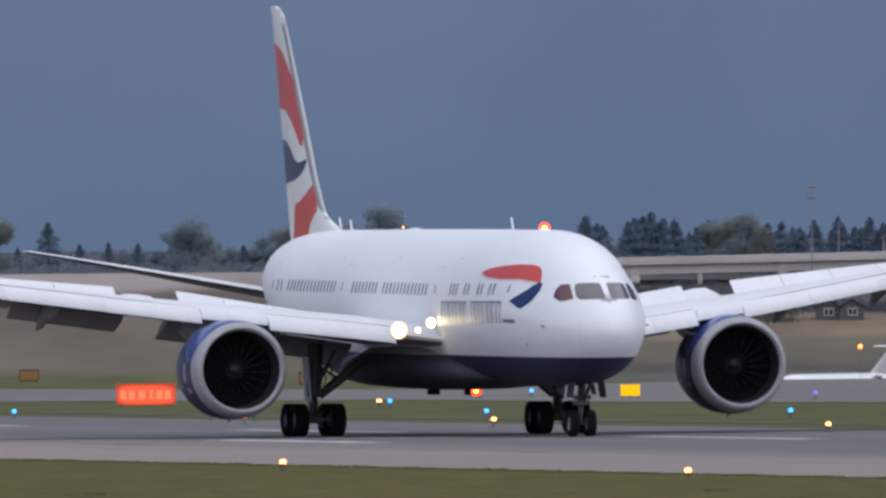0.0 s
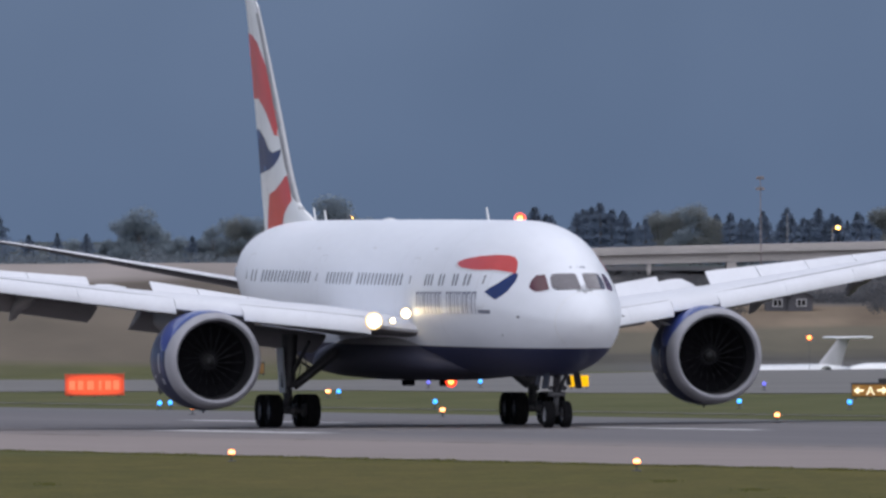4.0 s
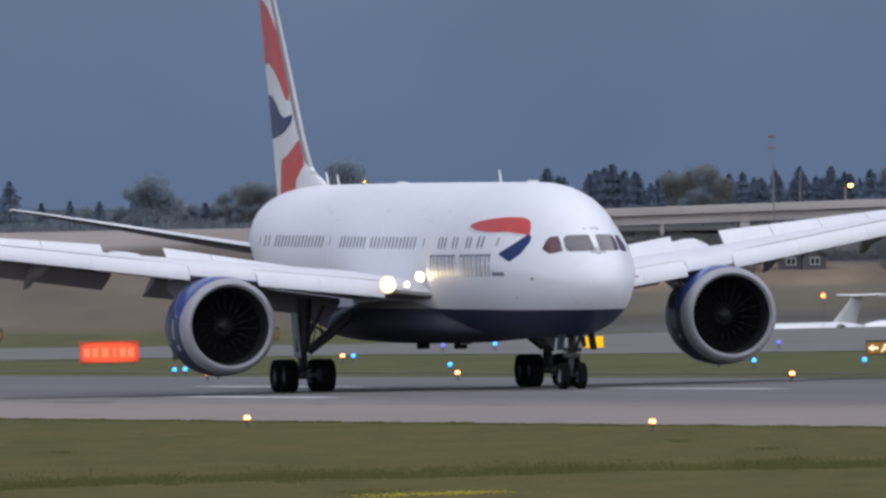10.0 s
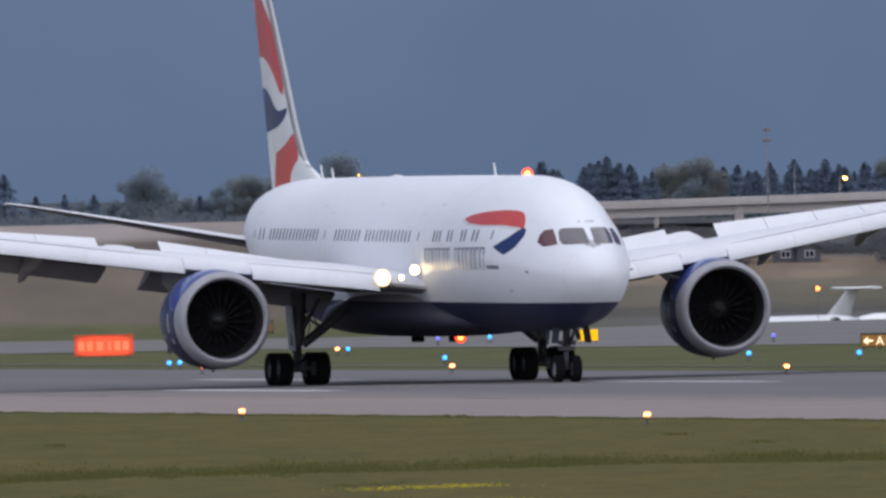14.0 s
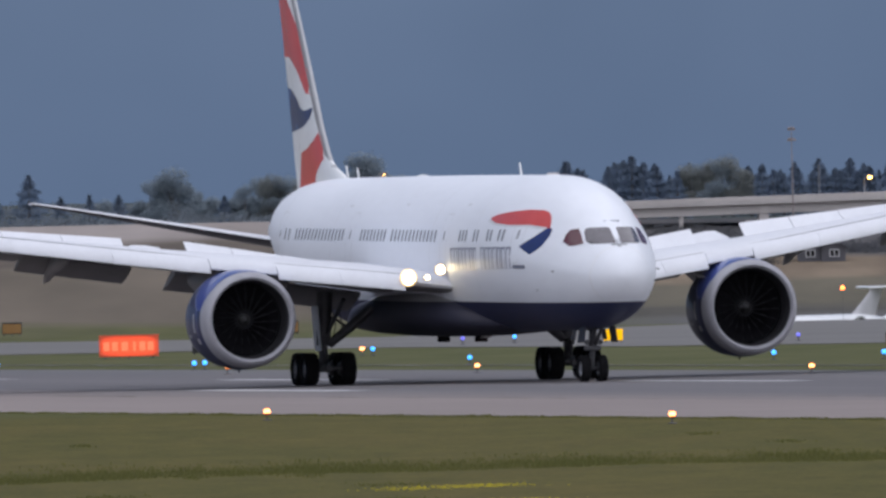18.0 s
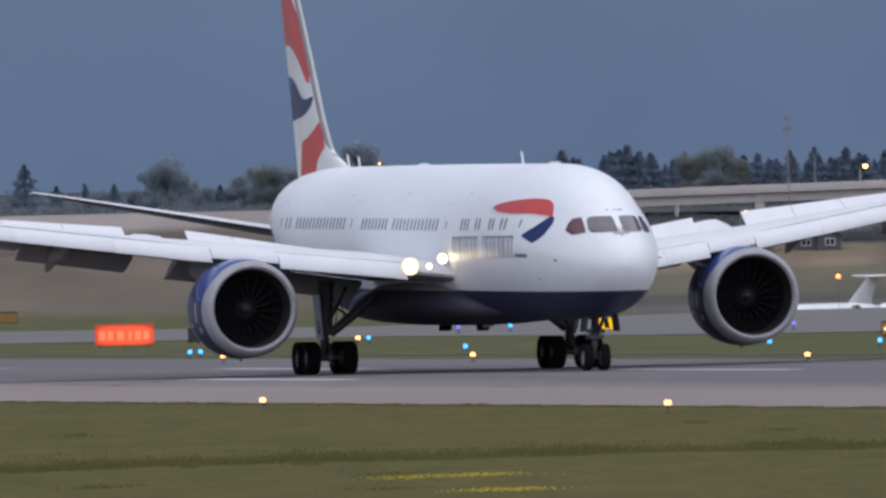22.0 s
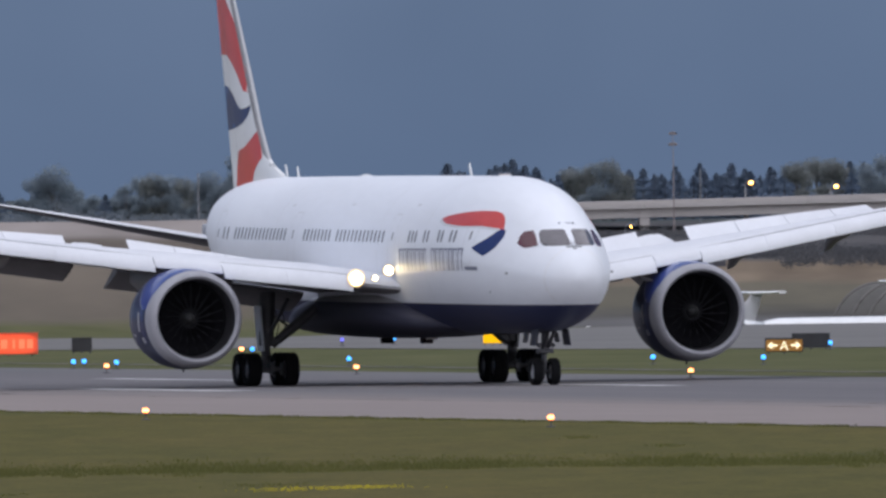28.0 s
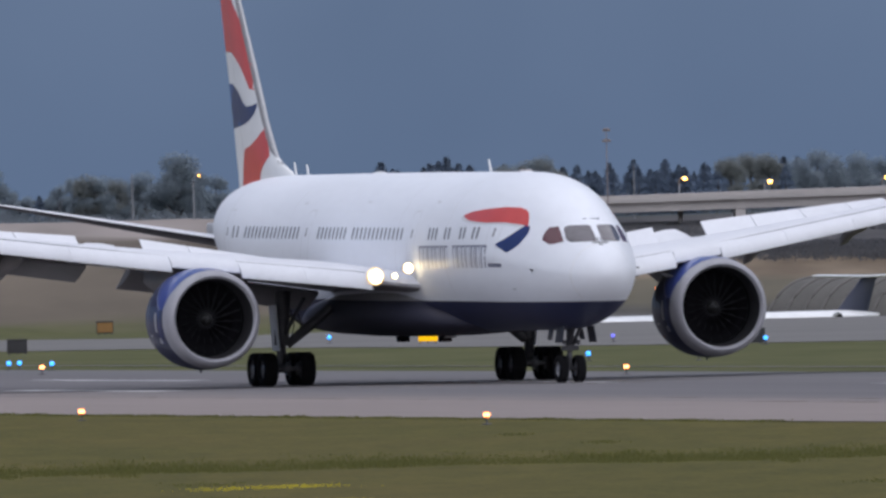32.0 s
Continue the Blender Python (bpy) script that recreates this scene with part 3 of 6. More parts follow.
def rounded(s0, s1, z0, z1, r):
    """A rounded rectangle of stations and heights."""
    pts = []
    for cs, cz, a0 in ((s1 - r, z1 - r, 0), (s0 + r, z1 - r, 90), (s0 + r, z0 + r, 180), (s1 - r, z0 + r, 270)):
        for k in range(4):
            a = radians(a0 + 30 * k)
            pts.append((cs + r * math.cos(a), cz + r * math.sin(a)))
    return pts


def outline(s0, s1, z0, z1, r, w):
    """The seam round a door: a thin closed band."""
    a, b = rounded(s0, s1, z0, z1, r), rounded(s0 + w, s1 - w, z0 + w, z1 - w, max(r - w, 0.01))
    return a, b


def seam(s0, s1, z0, z1, r, w, side):
    a, b = outline(s0, s1, z0, z1, r, w)
    # more points along the straight sides, so that the band follows the hull
    def dense(p):
        out = []
        for i in range(len(p)):
            q = p[(i + 1) % len(p)]
            for k in range(4):
                out.append((p[i][0] + (q[0] - p[i][0]) * k / 4, p[i][1] + (q[1] - p[i][1]) * k / 4))
        return out
    a, b = dense(a), dense(b)
    n = len(a)
    verts = [skin(s, z, side, 0.006) for s, z in a] + [skin(s, z, side, 0.006) for s, z in b]
    return mesh_of(verts, [(i, (i + 1) % n, n + (i + 1) % n, n + i) for i in range(n)])


plane = empty("airliner")
tagged(plane, "white twin-engine airliner with navy belly and red-blue tail, on the runway", "airplane")


def build_hull():
    stations = [0.0, .01, .03, .07, .13, .22, .35, .5, .7, .95, 1.2, 1.6, 2, 2.5, 3, 3.5, 4, 4.5, 5, 5.5, 6, 6.75, 7.5, 8.2, 9, 10, 11]
    stations += list(np.arange(13, 36, 1.5)) + list(np.arange(36, 55.9, 0.8)) + [53.2]
    rings = []
    for s in stations:
        top, low, half = hull(s)
        c, hz = (top + low) / 2, (top - low) / 2
        rings.append([B(s, half * math.cos(a) * pinch(s, math.sin(a)), c + hz * math.sin(a)) for a in np.linspace(0, 2 * math.pi, 96, endpoint=False)])
    me = loft(rings, caps=True)
    part("fuselage", me, M_HULL, plane, "glossy white upper hull over a navy belly")
    # belly fairing under the wing
    rings = []
    for s, half, low, top in ((14.2, 1.2, 2.02, 2.6), (15.5, 2.2, 1.93, 2.95), (17.5, 2.8, 1.84, 3.5), (20, 2.98, 1.78, 3.8), (24, 3.02, 1.76, 3.8), (28, 2.98, 1.78, 3.7),
                              (31, 2.95, 1.85, 3.4), (33.5, 2.4, 1.95, 3.0), (35.5, 1.3, 2.05, 2.6)):
        c, hz = (top + low) / 2, (top - low) / 2
        ring = []
        for k in range(48):
            a = 2 * math.pi * k / 48
            ca, sa = math.cos(a), math.sin(a)
            ring.append(B(s, half * abs(ca) ** 0.8 * (1 if ca >= 0 else -1), c + hz * abs(sa) ** 0.8 * (1 if sa >= 0 else -1)))
        rings.append(ring)
    part("belly_fairing", loft(rings), M_FAIRING, plane, "navy wing-body fairing")
    # radome seam
    pts = []
    for k in range(64):
        a = 2 * math.pi * k / 64
        s = 0.74 + 0.12 * (1 - math.sin(a)) * 0.6
        top, low, half = hull(s)
        c, hz = (top + low) / 2, (top - low) / 2
        pts.append((s, a, half, c, hz))
    verts, faces = [], []
    for s, a, half, c, hz in pts:
        for ds in (0, 0.035):
            t2, l2, h2 = hull(s + ds)
            verts.append(B(s + ds, (h2 + 0.006) * math.cos(a) * pinch(s, math.sin(a)), (t2 + l2) / 2 + ((t2 - l2) / 2 + 0.006) * math.sin(a)))
    for i in range(64):
        j = (i + 1) % 64
        if min(verts[2 * i].z, verts[2 * j].z) > 3.1:
            faces.append((2 * i, 2 * j, 2 * j + 1, 2 * i + 1))
    part("radome_seam", mesh_of(verts, faces), mat("radome_seam_grey", (0.76, 0.77, 0.79), rough=0.4), plane)


build_hull()


def nose_point(y, z, out=0.02):
    """The hull's skin ahead at a breadth and a height."""
    lo_s, hi_s = 0.05, 6.0
    for _ in range(40):
        m = (lo_s + hi_s) / 2
        t, l, h = hull(m)
        if (y / (h * pinch(m, (z - (t + l) / 2) / ((t - l) / 2)))) ** 2 + ((z - (t + l) / 2) / ((t - l) / 2)) ** 2 < 1:
            hi_s = m
        else:
            lo_s = m
    return B(hi_s, y, z) + Vector((out, 0, out * 0.7))


def build_hull_details():
    # cockpit panes: outer side panes and the two front panes on each side
    side_pane = [(2.56, 5.36), (2.62, 5.62), (2.56, 5.8), (2.2, 5.84), (1.9, 5.6), (1.56, 5.27), (1.85, 5.2), (2.12, 5.18)]
    side_pane = [(2.45 + (a - 2.1) * 1.15, b) for a, b in side_pane]
    for side in (1, -1):
        p = part("cockpit_window", decal(side_pane, side, 0.012, 0.12), M_GLASS, plane, "dark reflective cockpit side pane")
    # front panes lie across the nose, given by breadth and height
    front = [(0.1, 5.3), (0.16, 5.26), (0.9, 5.245), (1.0, 5.28), (1.05, 5.38), (1.0, 5.7), (0.93, 5.82), (0.8, 5.865), (0.2, 5.87), (0.12, 5.83)]
    for side in (1, -1):
        part("windscreen", decal(front, side, 0.012, 0.1, True), M_WINDSCREEN, plane, "dark reflective windscreen pane")
    # wipers and probes
    for side in (1, -1):
        part("wiper", tube([nose_point(side * 0.03, 5.12), nose_point(side * 0.05, 5.22), nose_point(side * 0.3, 5.2)], 0.022, 6), M_SEAM, plane)
        part("wiper", tube([nose_point(side * 0.05, 5.22), nose_point(side * 0.06, 5.4)], 0.02, 6), M_SEAM, plane)
        part("pitot_probe", tube([skin(3.1, 4.25, side, 0.0), skin(3.05, 4.25, side, 0.09), skin(2.9, 4.24, side, 0.1)], 0.03, 8), M_GEAR, plane)
        part("pitot_probe", tube([skin(4.75, 3.55, side, 0.0), skin(4.7, 3.55, side, 0.05)], 0.03, 8), M_SEAM, plane)
    # the airline's ribbon mark beside the cockpit, on both sides
    red = [(9.95, 6.33), (9.12, 6.45), (7.45, 6.56), (6.0, 6.6), (4.9, 6.57), (4.4, 6.49), (4.05, 6.35), (3.8, 6.15), (3.62, 5.95), (3.52, 5.86), (3.93, 5.92), (5.38, 6.03), (7.3, 6.04), (9.09, 6.13), (9.8, 6.26)]
    blue = [(3.86, 5.9), (3.5, 5.85), (3.42, 5.6), (3.7, 5.21), (4.1, 5.02), (4.45, 4.9), (4.9, 5.02), (5.54, 5.21), (4.6, 5.55)]
    red = [(a + 0.42 * max(0, 10 - a) / 6, b) for a, b in red]
    blue = [(a + 0.32, b) for a, b in blue]
    for side, aft in ((1, 0.26), (-1, 0.8)):
        part("ribbon_shade", decal([(a + aft + 0.28, b - 0.07) for a, b in red], side, 0.008), M_DOORSEAM, plane, "pale silver edge beside the ribbon")
        part("red_ribbon", decal([(a + aft, b) for a, b in red], side), M_RED, plane, "red painted ribbon on the hull")
        part("blue_ribbon", decal([(a + aft, b) for a, b in blue], side), M_NAVY, plane, "navy painted ribbon tail on the hull")
    # title: plain bars, in the lettering's size and colour, stems and head strokes
    for side in (1, -1):
        for k in range(14):
            s = 15.35 - 0.575 * (k + (1 if k > 6 else 0))
            for s0, s1, z0, z1 in ((s, s - (0.15, 0.12, 0.18)[k % 3], 4.36, 5.2), (s - 0.37, s - 0.37 - (0.07, 0.11)[k % 2], 4.36, 5.2), (s + 0.03, s - 0.46, 5.13, 5.21)):
                part("title_bar", decal([(s0, z0), (s0, z1), (s1, z1), (s1, z0)], side, 0.007, 0.3), M_LETTER, plane)
        part("title_bar", decal([(6.6, 4.38), (6.6, 4.52), (5.4, 4.5), (5.4, 4.36)], side, 0.007, 0.3), M_LETTER, plane)
    for k, y in enumerate((-0.32, -0.2, -0.08, 0.2)):
        part("registration_bar", block((0.03, 0.08, 0.07), B(2.16, y, 6.1), 0.008, Matrix.Rotation(radians(35), 4, "Y")), M_LETTER, plane)
    # cabin windows in their groups, between the doors
    groups = [(39.95, 32.48, 15), (29.55, 25.85, 8), (24.7, 17.95, 13), (14.15, 13.2, 3), (11.97, 11.45, 2), (9.93, 9.48, 2), (8.45, 7.98, 2), (41.9, 41.2, 2)]
    for side in (1, -1):
        for s0, s1, count in groups:
            for k in range(count):
                s = s0 + (s1 - s0) * k / max(1, count - 1)
                zc = 5.66 + (0.008 * (s - 16) if s > 16 else 0)
                part("cabin_window", decal(rounded(s - 0.125, s + 0.125, zc - 0.235, zc + 0.235, 0.1), side, 0.009, 1.0), M_CABIN, plane)
        for s in (6.5, 16.55, 31.3, 41.6 + 1.4):
            zc = 5.62 + (0.008 * (s - 16) if s > 16 else 0)
            part("door_seam", seam(s - 0.5, s + 0.5, zc - 1.05, zc + 0.9, 0.16, 0.04, side), M_DOORSEAM, plane)
            part("door_window", decal(rounded(s - 0.08, s + 0.08, zc - 0.12, zc + 0.22, 0.06), side, 0.009, 1.0), M_CABIN, plane)
    # barrel joints of the hull
    for s in (11.9, 18.6, 34.2, 43.5):
        top, low, half = hull(s)
        verts, faces = [], []
        for k in range(64):
            a = 2 * math.pi * k / 64
            for ds in (0, 0.03):
                verts.append(B(s + ds, (half + 0.004) * math.cos(a), (top + low) / 2 + ((top - low) / 2 + 0.004) * math.sin(a)))
        for i in range(64):
            j = (i + 1) % 64
            if min(verts[2 * i].z, verts[2 * j].z) > 3.1:
                faces.append((2 * i, 2 * j, 2 * j + 1, 2 * i + 1))
        part("hull_joint", mesh_of(verts, faces), mat("hull_joint_grey", (0.62, 0.63, 0.65), rough=0.4), plane)
    # small dark vents high on the side
    for s, z in ((14.6, 6.85), (24.2, 6.9), (33.0, 6.9)):
        part("vent", decal(rounded(s - 0.25, s + 0.25, z - 0.04, z + 0.04, 0.03), 1, 0.009, 1.0), M_DOORSEAM, plane)
    # blade aerials, satellite dome and drain masts
    for s, h, c in ((15.3, 0.52, 0.32), (40.6, 0.5, 0.3), (42.3, 0.6, 0.25)):
        rings = []
        for f, cc in ((0, c), (0.6, c * 0.75), (1.0, c * 0.45)):
            ring = []
            for k in range(10):
                a = 2 * math.pi * k / 10
                ring.append(B(s + h * 0.5 * f + cc * 0.5 * math.cos(a), 0.035 * math.sin(a), 7.9 + h * f))
            rings.append(ring)
        part("blade_aerial", loft(rings), M_WHITE, plane, "white blade aerial")
    rings = []
    for f in (0, 0.3, 0.6, 0.85, 1.0):
        r = math.sqrt(max(1 - f * f, 0.0004))
        rings.append([B(30.6 + 0.9 * r * math.cos(a), 0.24 * r * math.sin(a), 7.9 + 0.17 * f) for a in np.linspace(0, 2 * math.pi, 24, endpoint=False)])
    part("satellite_dome", loft(rings), M_WHITE, plane, "low white antenna dome")
    for s in (27.9, 22.1):
        part("drain_mast", block((0.5, 0.42, 0.28), B(s, 0, 1.69), 0.05), M_DARK, plane)


build_hull_details()


# wing: stations of span with leading edge, chord and height
def wing_le(y):
    return 16.3 + 0.70 * (y - 2.9) if y < 27 else 33.17 + (y - 27) * 1.55


def wing_te(y):
    return float(np.interp(y, [2.5, 9.9, 20, 27, 30.06], [28.9, 29.3, 33.0, 36.3, 38.9]))


def wing_z(y):
    return 3.36 - 0.14 * min(max((y - 5) / 6, 0), 1) + 0.145 * y


def thick(y):
    return float(np.interp(y, [2.5, 4.5, 9.9, 20, 30.06], [0.8, 0.95, 0.8, 0.42, 0.12]))


def foil(y, side, f0=0.0, f1=1.0, n=14, lift=0.0):
    """One wing section as a ring, upper side first."""
    le, te, z, t = wing_le(y), wing_te(y), wing_z(y), thick(y)
    up, lo = [], []
    for k in range(n + 1):
        f = f0 + (f1 - f0) * (1 - math.cos(math.pi * k / n)) / 2
        h = t * (1.4845 * math.sqrt(f) - 0.63 * f - 1.758 * f * f + 1.4215 * f ** 3 - 0.5075 * f ** 4)
        camber = 0.02 * (te - le) * math.sin(math.pi * f) - 0.015 * (te - le) * f
        up.append(B(le + f * (te - le), side * y, z + camber + h * 1.05 + lift))
        lo.append(B(le + f * (te - le), side * y, z + camber - h * 0.95 + lift))
    return up + lo[::-1][1:-1]


def top_of(y, s):
    f = min(max((s - wing_le(y)) / (wing_te(y) - wing_le(y)), 0), 1)
    t, c = thick(y), wing_te(y) - wing_le(y)
    h = t * (1.4845 * math.sqrt(f) - 0.63 * f - 1.758 * f * f + 1.4215 * f ** 3 - 0.5075 * f ** 4)
    return wing_z(y) + 0.02 * c * math.sin(math.pi * f) - 0.015 * c * f + h * 1.05


def plate(points_a, points_b, t=0.06):
    """A thick panel between two edges (each a list of points), t thick downwards."""
    n = len(points_a)
    verts = [Vector(p) for p in points_a] + [Vector(p) for p in points_b]
    verts += [v - Vector((0, 0, t)) for v in verts]
    m = 2 * n
    faces = []
    for i in range(n - 1):
        faces.append((i, i + 1, n + i + 1, n + i))
        faces.append((m + i, m + n + i, m + n + i + 1, m + i + 1))
        faces.append((i, m + i, m + i + 1, i + 1))
        faces.append((n + i, n + i + 1, m + n + i + 1, m + n + i))
    faces.append((0, n, m + n, m))
    faces.append((n - 1, m + n - 1, m + 2 * n - 1, 2 * n - 1))
    me = mesh_of(verts, faces, False)
    bm = bmesh.new()
    bm.from_mesh(me)
    bmesh.ops.recalc_face_normals(bm, faces=bm.faces)
    return bm


LAMPS = ((4.18, 4.1, 0.27), (3.55, 4.1, 0.09), (3.1, 4.38, 0.17))


def build_wing(side):
    ys = [2.3, 5, 7.5, 9.9, 12.5, 15, 18, 21, 24, 27, 28.5, 29.5, 30.06]
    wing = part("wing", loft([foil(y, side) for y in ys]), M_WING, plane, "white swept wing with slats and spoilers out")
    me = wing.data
    # faces turned down take the shade grey
    me.materials.append(M_UNDER_SHADE)
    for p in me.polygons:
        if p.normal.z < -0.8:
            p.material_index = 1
    # slats, drooped ahead of the leading edge
    for y0, y1 in ((4.3, 6.42), (6.43, 8.55), (10.85, 14.12), (14.13, 17.52), (17.53, 20.92), (20.93, 24.22), (24.23, 27.2)):
        rings = []
        for k in range(5):
            y = y0 + (y1 - y0) * k / 4
            le, z, c = wing_le(y), wing_z(y), 0.62 + 0.03 * (20 - y) / 5
            sec = [(0.42, 0.27), (0.14, 0.19), (-0.14, 0.05), (-0.32, -0.12), (-0.44, -0.3), (-0.43, -0.35), (-0.3, -0.27), (-0.12, -0.08), (0.1, 0.07), (0.3, 0.18)]
            rings.append([B(le + a * c / 0.7, side * y, z + b * c / (0.75 if b > 0 else 0.65)) for a, b in sec])
        part("slat", loft(rings), M_WING, wing, "white drooped leading-edge slat")
        part("slat_seam", tube([r[0] + Vector((0.0, 0, 0.01)) for r in rings], 0.022, 6), M_SEAM, wing)
    # the short shallow flap over the engine mount
    rings = []
    for k in range(5):
        y = 8.58 + 2.24 * k / 4
        le, z = wing_le(y), wing_z(y)
        sec = [(0.3, 0.26), (0.1, 0.2), (-0.1, 0.08), (-0.22, -0.06), (-0.27, -0.16), (-0.24, -0.2), (-0.1, -0.1), (0.1, 0.08)]
        rings.append([B(le + a, side * y, z + b) for a, b in sec])
    part("krueger_flap", loft(rings), M_WING, wing, "short white flap over the engine mount")
    # spoilers, raised
    for y0, y1 in ((4.2, 6.3), (6.33, 8.3), (8.33, 10.15), (12.4, 14.6), (14.63, 16.8), (16.83, 18.9), (18.93, 20.6)):
        hinge, rear = [], []
        for k in range(4):
            y = y0 + (y1 - y0) * k / 3
            s = wing_te(y) - (1.9 if y < 11 else 1.65)
            z = top_of(y, s)
            hinge.append(B(s, side * y, z + 0.03))
            z += 0.14
            lift = 0.44 + 0.03 * (y - 4.2) if y < 11 else 0.53 - 0.055 * (y - 12.4)
            rear.append(B(s + 1.05, side * y, z + lift))
        part("spoiler", plate(hinge, rear), M_WING, wing, "white raised spoiler panel")
    # flaps, lowered behind the wing, in the underside shade grey
    for y0, y1, drop, chord in ((3.1, 10.35, 0.68, 2.2), (11.95, 15.9, 0.62, 1.7), (15.95, 20.4, 0.26, 1.4)):
        rings = []
        for k in range(7):
            y = y0 + (y1 - y0) * k / 6
            s, z = wing_te(y) - 0.35, wing_z(y) - 0.015 * (wing_te(y) - wing_le(y)) - 0.12
            sec = [(0, 0.0), (0.12, 0.1), (0.35, 0.06), (1.0, -1.0), (0.6, -0.72), (0.1, -0.2)]
            rings.append([B(s + a * chord, side * y, z + b * (drop if b < 0 else 0.8)) for a, b in sec])
        part("flap", loft(rings), M_UNDER_SHADE, wing, "lowered trailing-edge flap, greyed for underside shade")
    # flaperon, raised, with cut-off corners, and the aileron behind the outer wing
    for ys, drops in (((10.44, 10.68, 11.2, 11.7, 12.2, 12.6), (0.3, 0.8, 0.83, 0.78, 0.5, 0.2)), ((20.6, 22.5, 24.5, 26.5), (-0.05, -0.05, -0.05, -0.05))):
        rings = []
        for y, rise in zip(ys, drops):
            s, z = wing_te(y) - 0.55, wing_z(y) - 0.015 * (wing_te(y) - wing_le(y)) + 0.02
            sec = [(0, 0.1), (0.5, 0.06 + rise * 0.35), (1.25, rise), (0.5, -0.12 + rise * 0.35), (0, -0.1)]
            rings.append([B(s + a, side * y, z + b) for a, b in sec])
        part("flaperon", loft(rings), M_WING, wing, "white raised flaperon")
    # flap track fairings, in the same shade grey
    for y in (6.6, 14.85, 19.2, 22.9):
        s0, z0 = wing_te(y) - 3.0, wing_z(y) - 0.3
        prof = [(0, 0.02), (0.4, 0.16), (1.2, 0.26), (2.4, 0.27), (3.4, 0.2), (4.1, 0.03)]
        rings = []
        for a, r in prof:
            drop = 0.05 * a + (0.34 * (a - 2.2) if a > 2.2 else 0)
            rings.append([B(s0 + a, side * y + r * 0.8 * math.cos(t), z0 - drop + r * 1.25 * math.sin(t)) for t in np.linspace(0, 2 * math.pi, 16, endpoint=False)])
        part("flap_track_fairing", loft(rings), M_UNDER_SHADE, wing)
    # root landing lamps
    for y, z, r in LAMPS:
        s = wing_le(y) - 0.36
        lamp = part("landing_lamp", lathe([(0, 0.001), (0, r), (-0.06, r * 1.1), (-0.34, r)], 20), M_METAL, plane, at=B(s, side * y, z))
        # glowing ring added round the lens in place of glare
        part("lamp_halo", lathe([(0.008, r * 0.95), (0.004, r * 1.12), (-0.03, r * 1.28)], 20), M_LAMPHALO, lamp, "warm glowing ring imitating the lamp's halo")
        part("lamp_lens", lathe([(0.012, 0.001), (0.012, r * 0.95)], 20), M_LAMP, lamp, "glowing landing lamp")
    return wing


for side in (1, -1):
    build_wing(side)


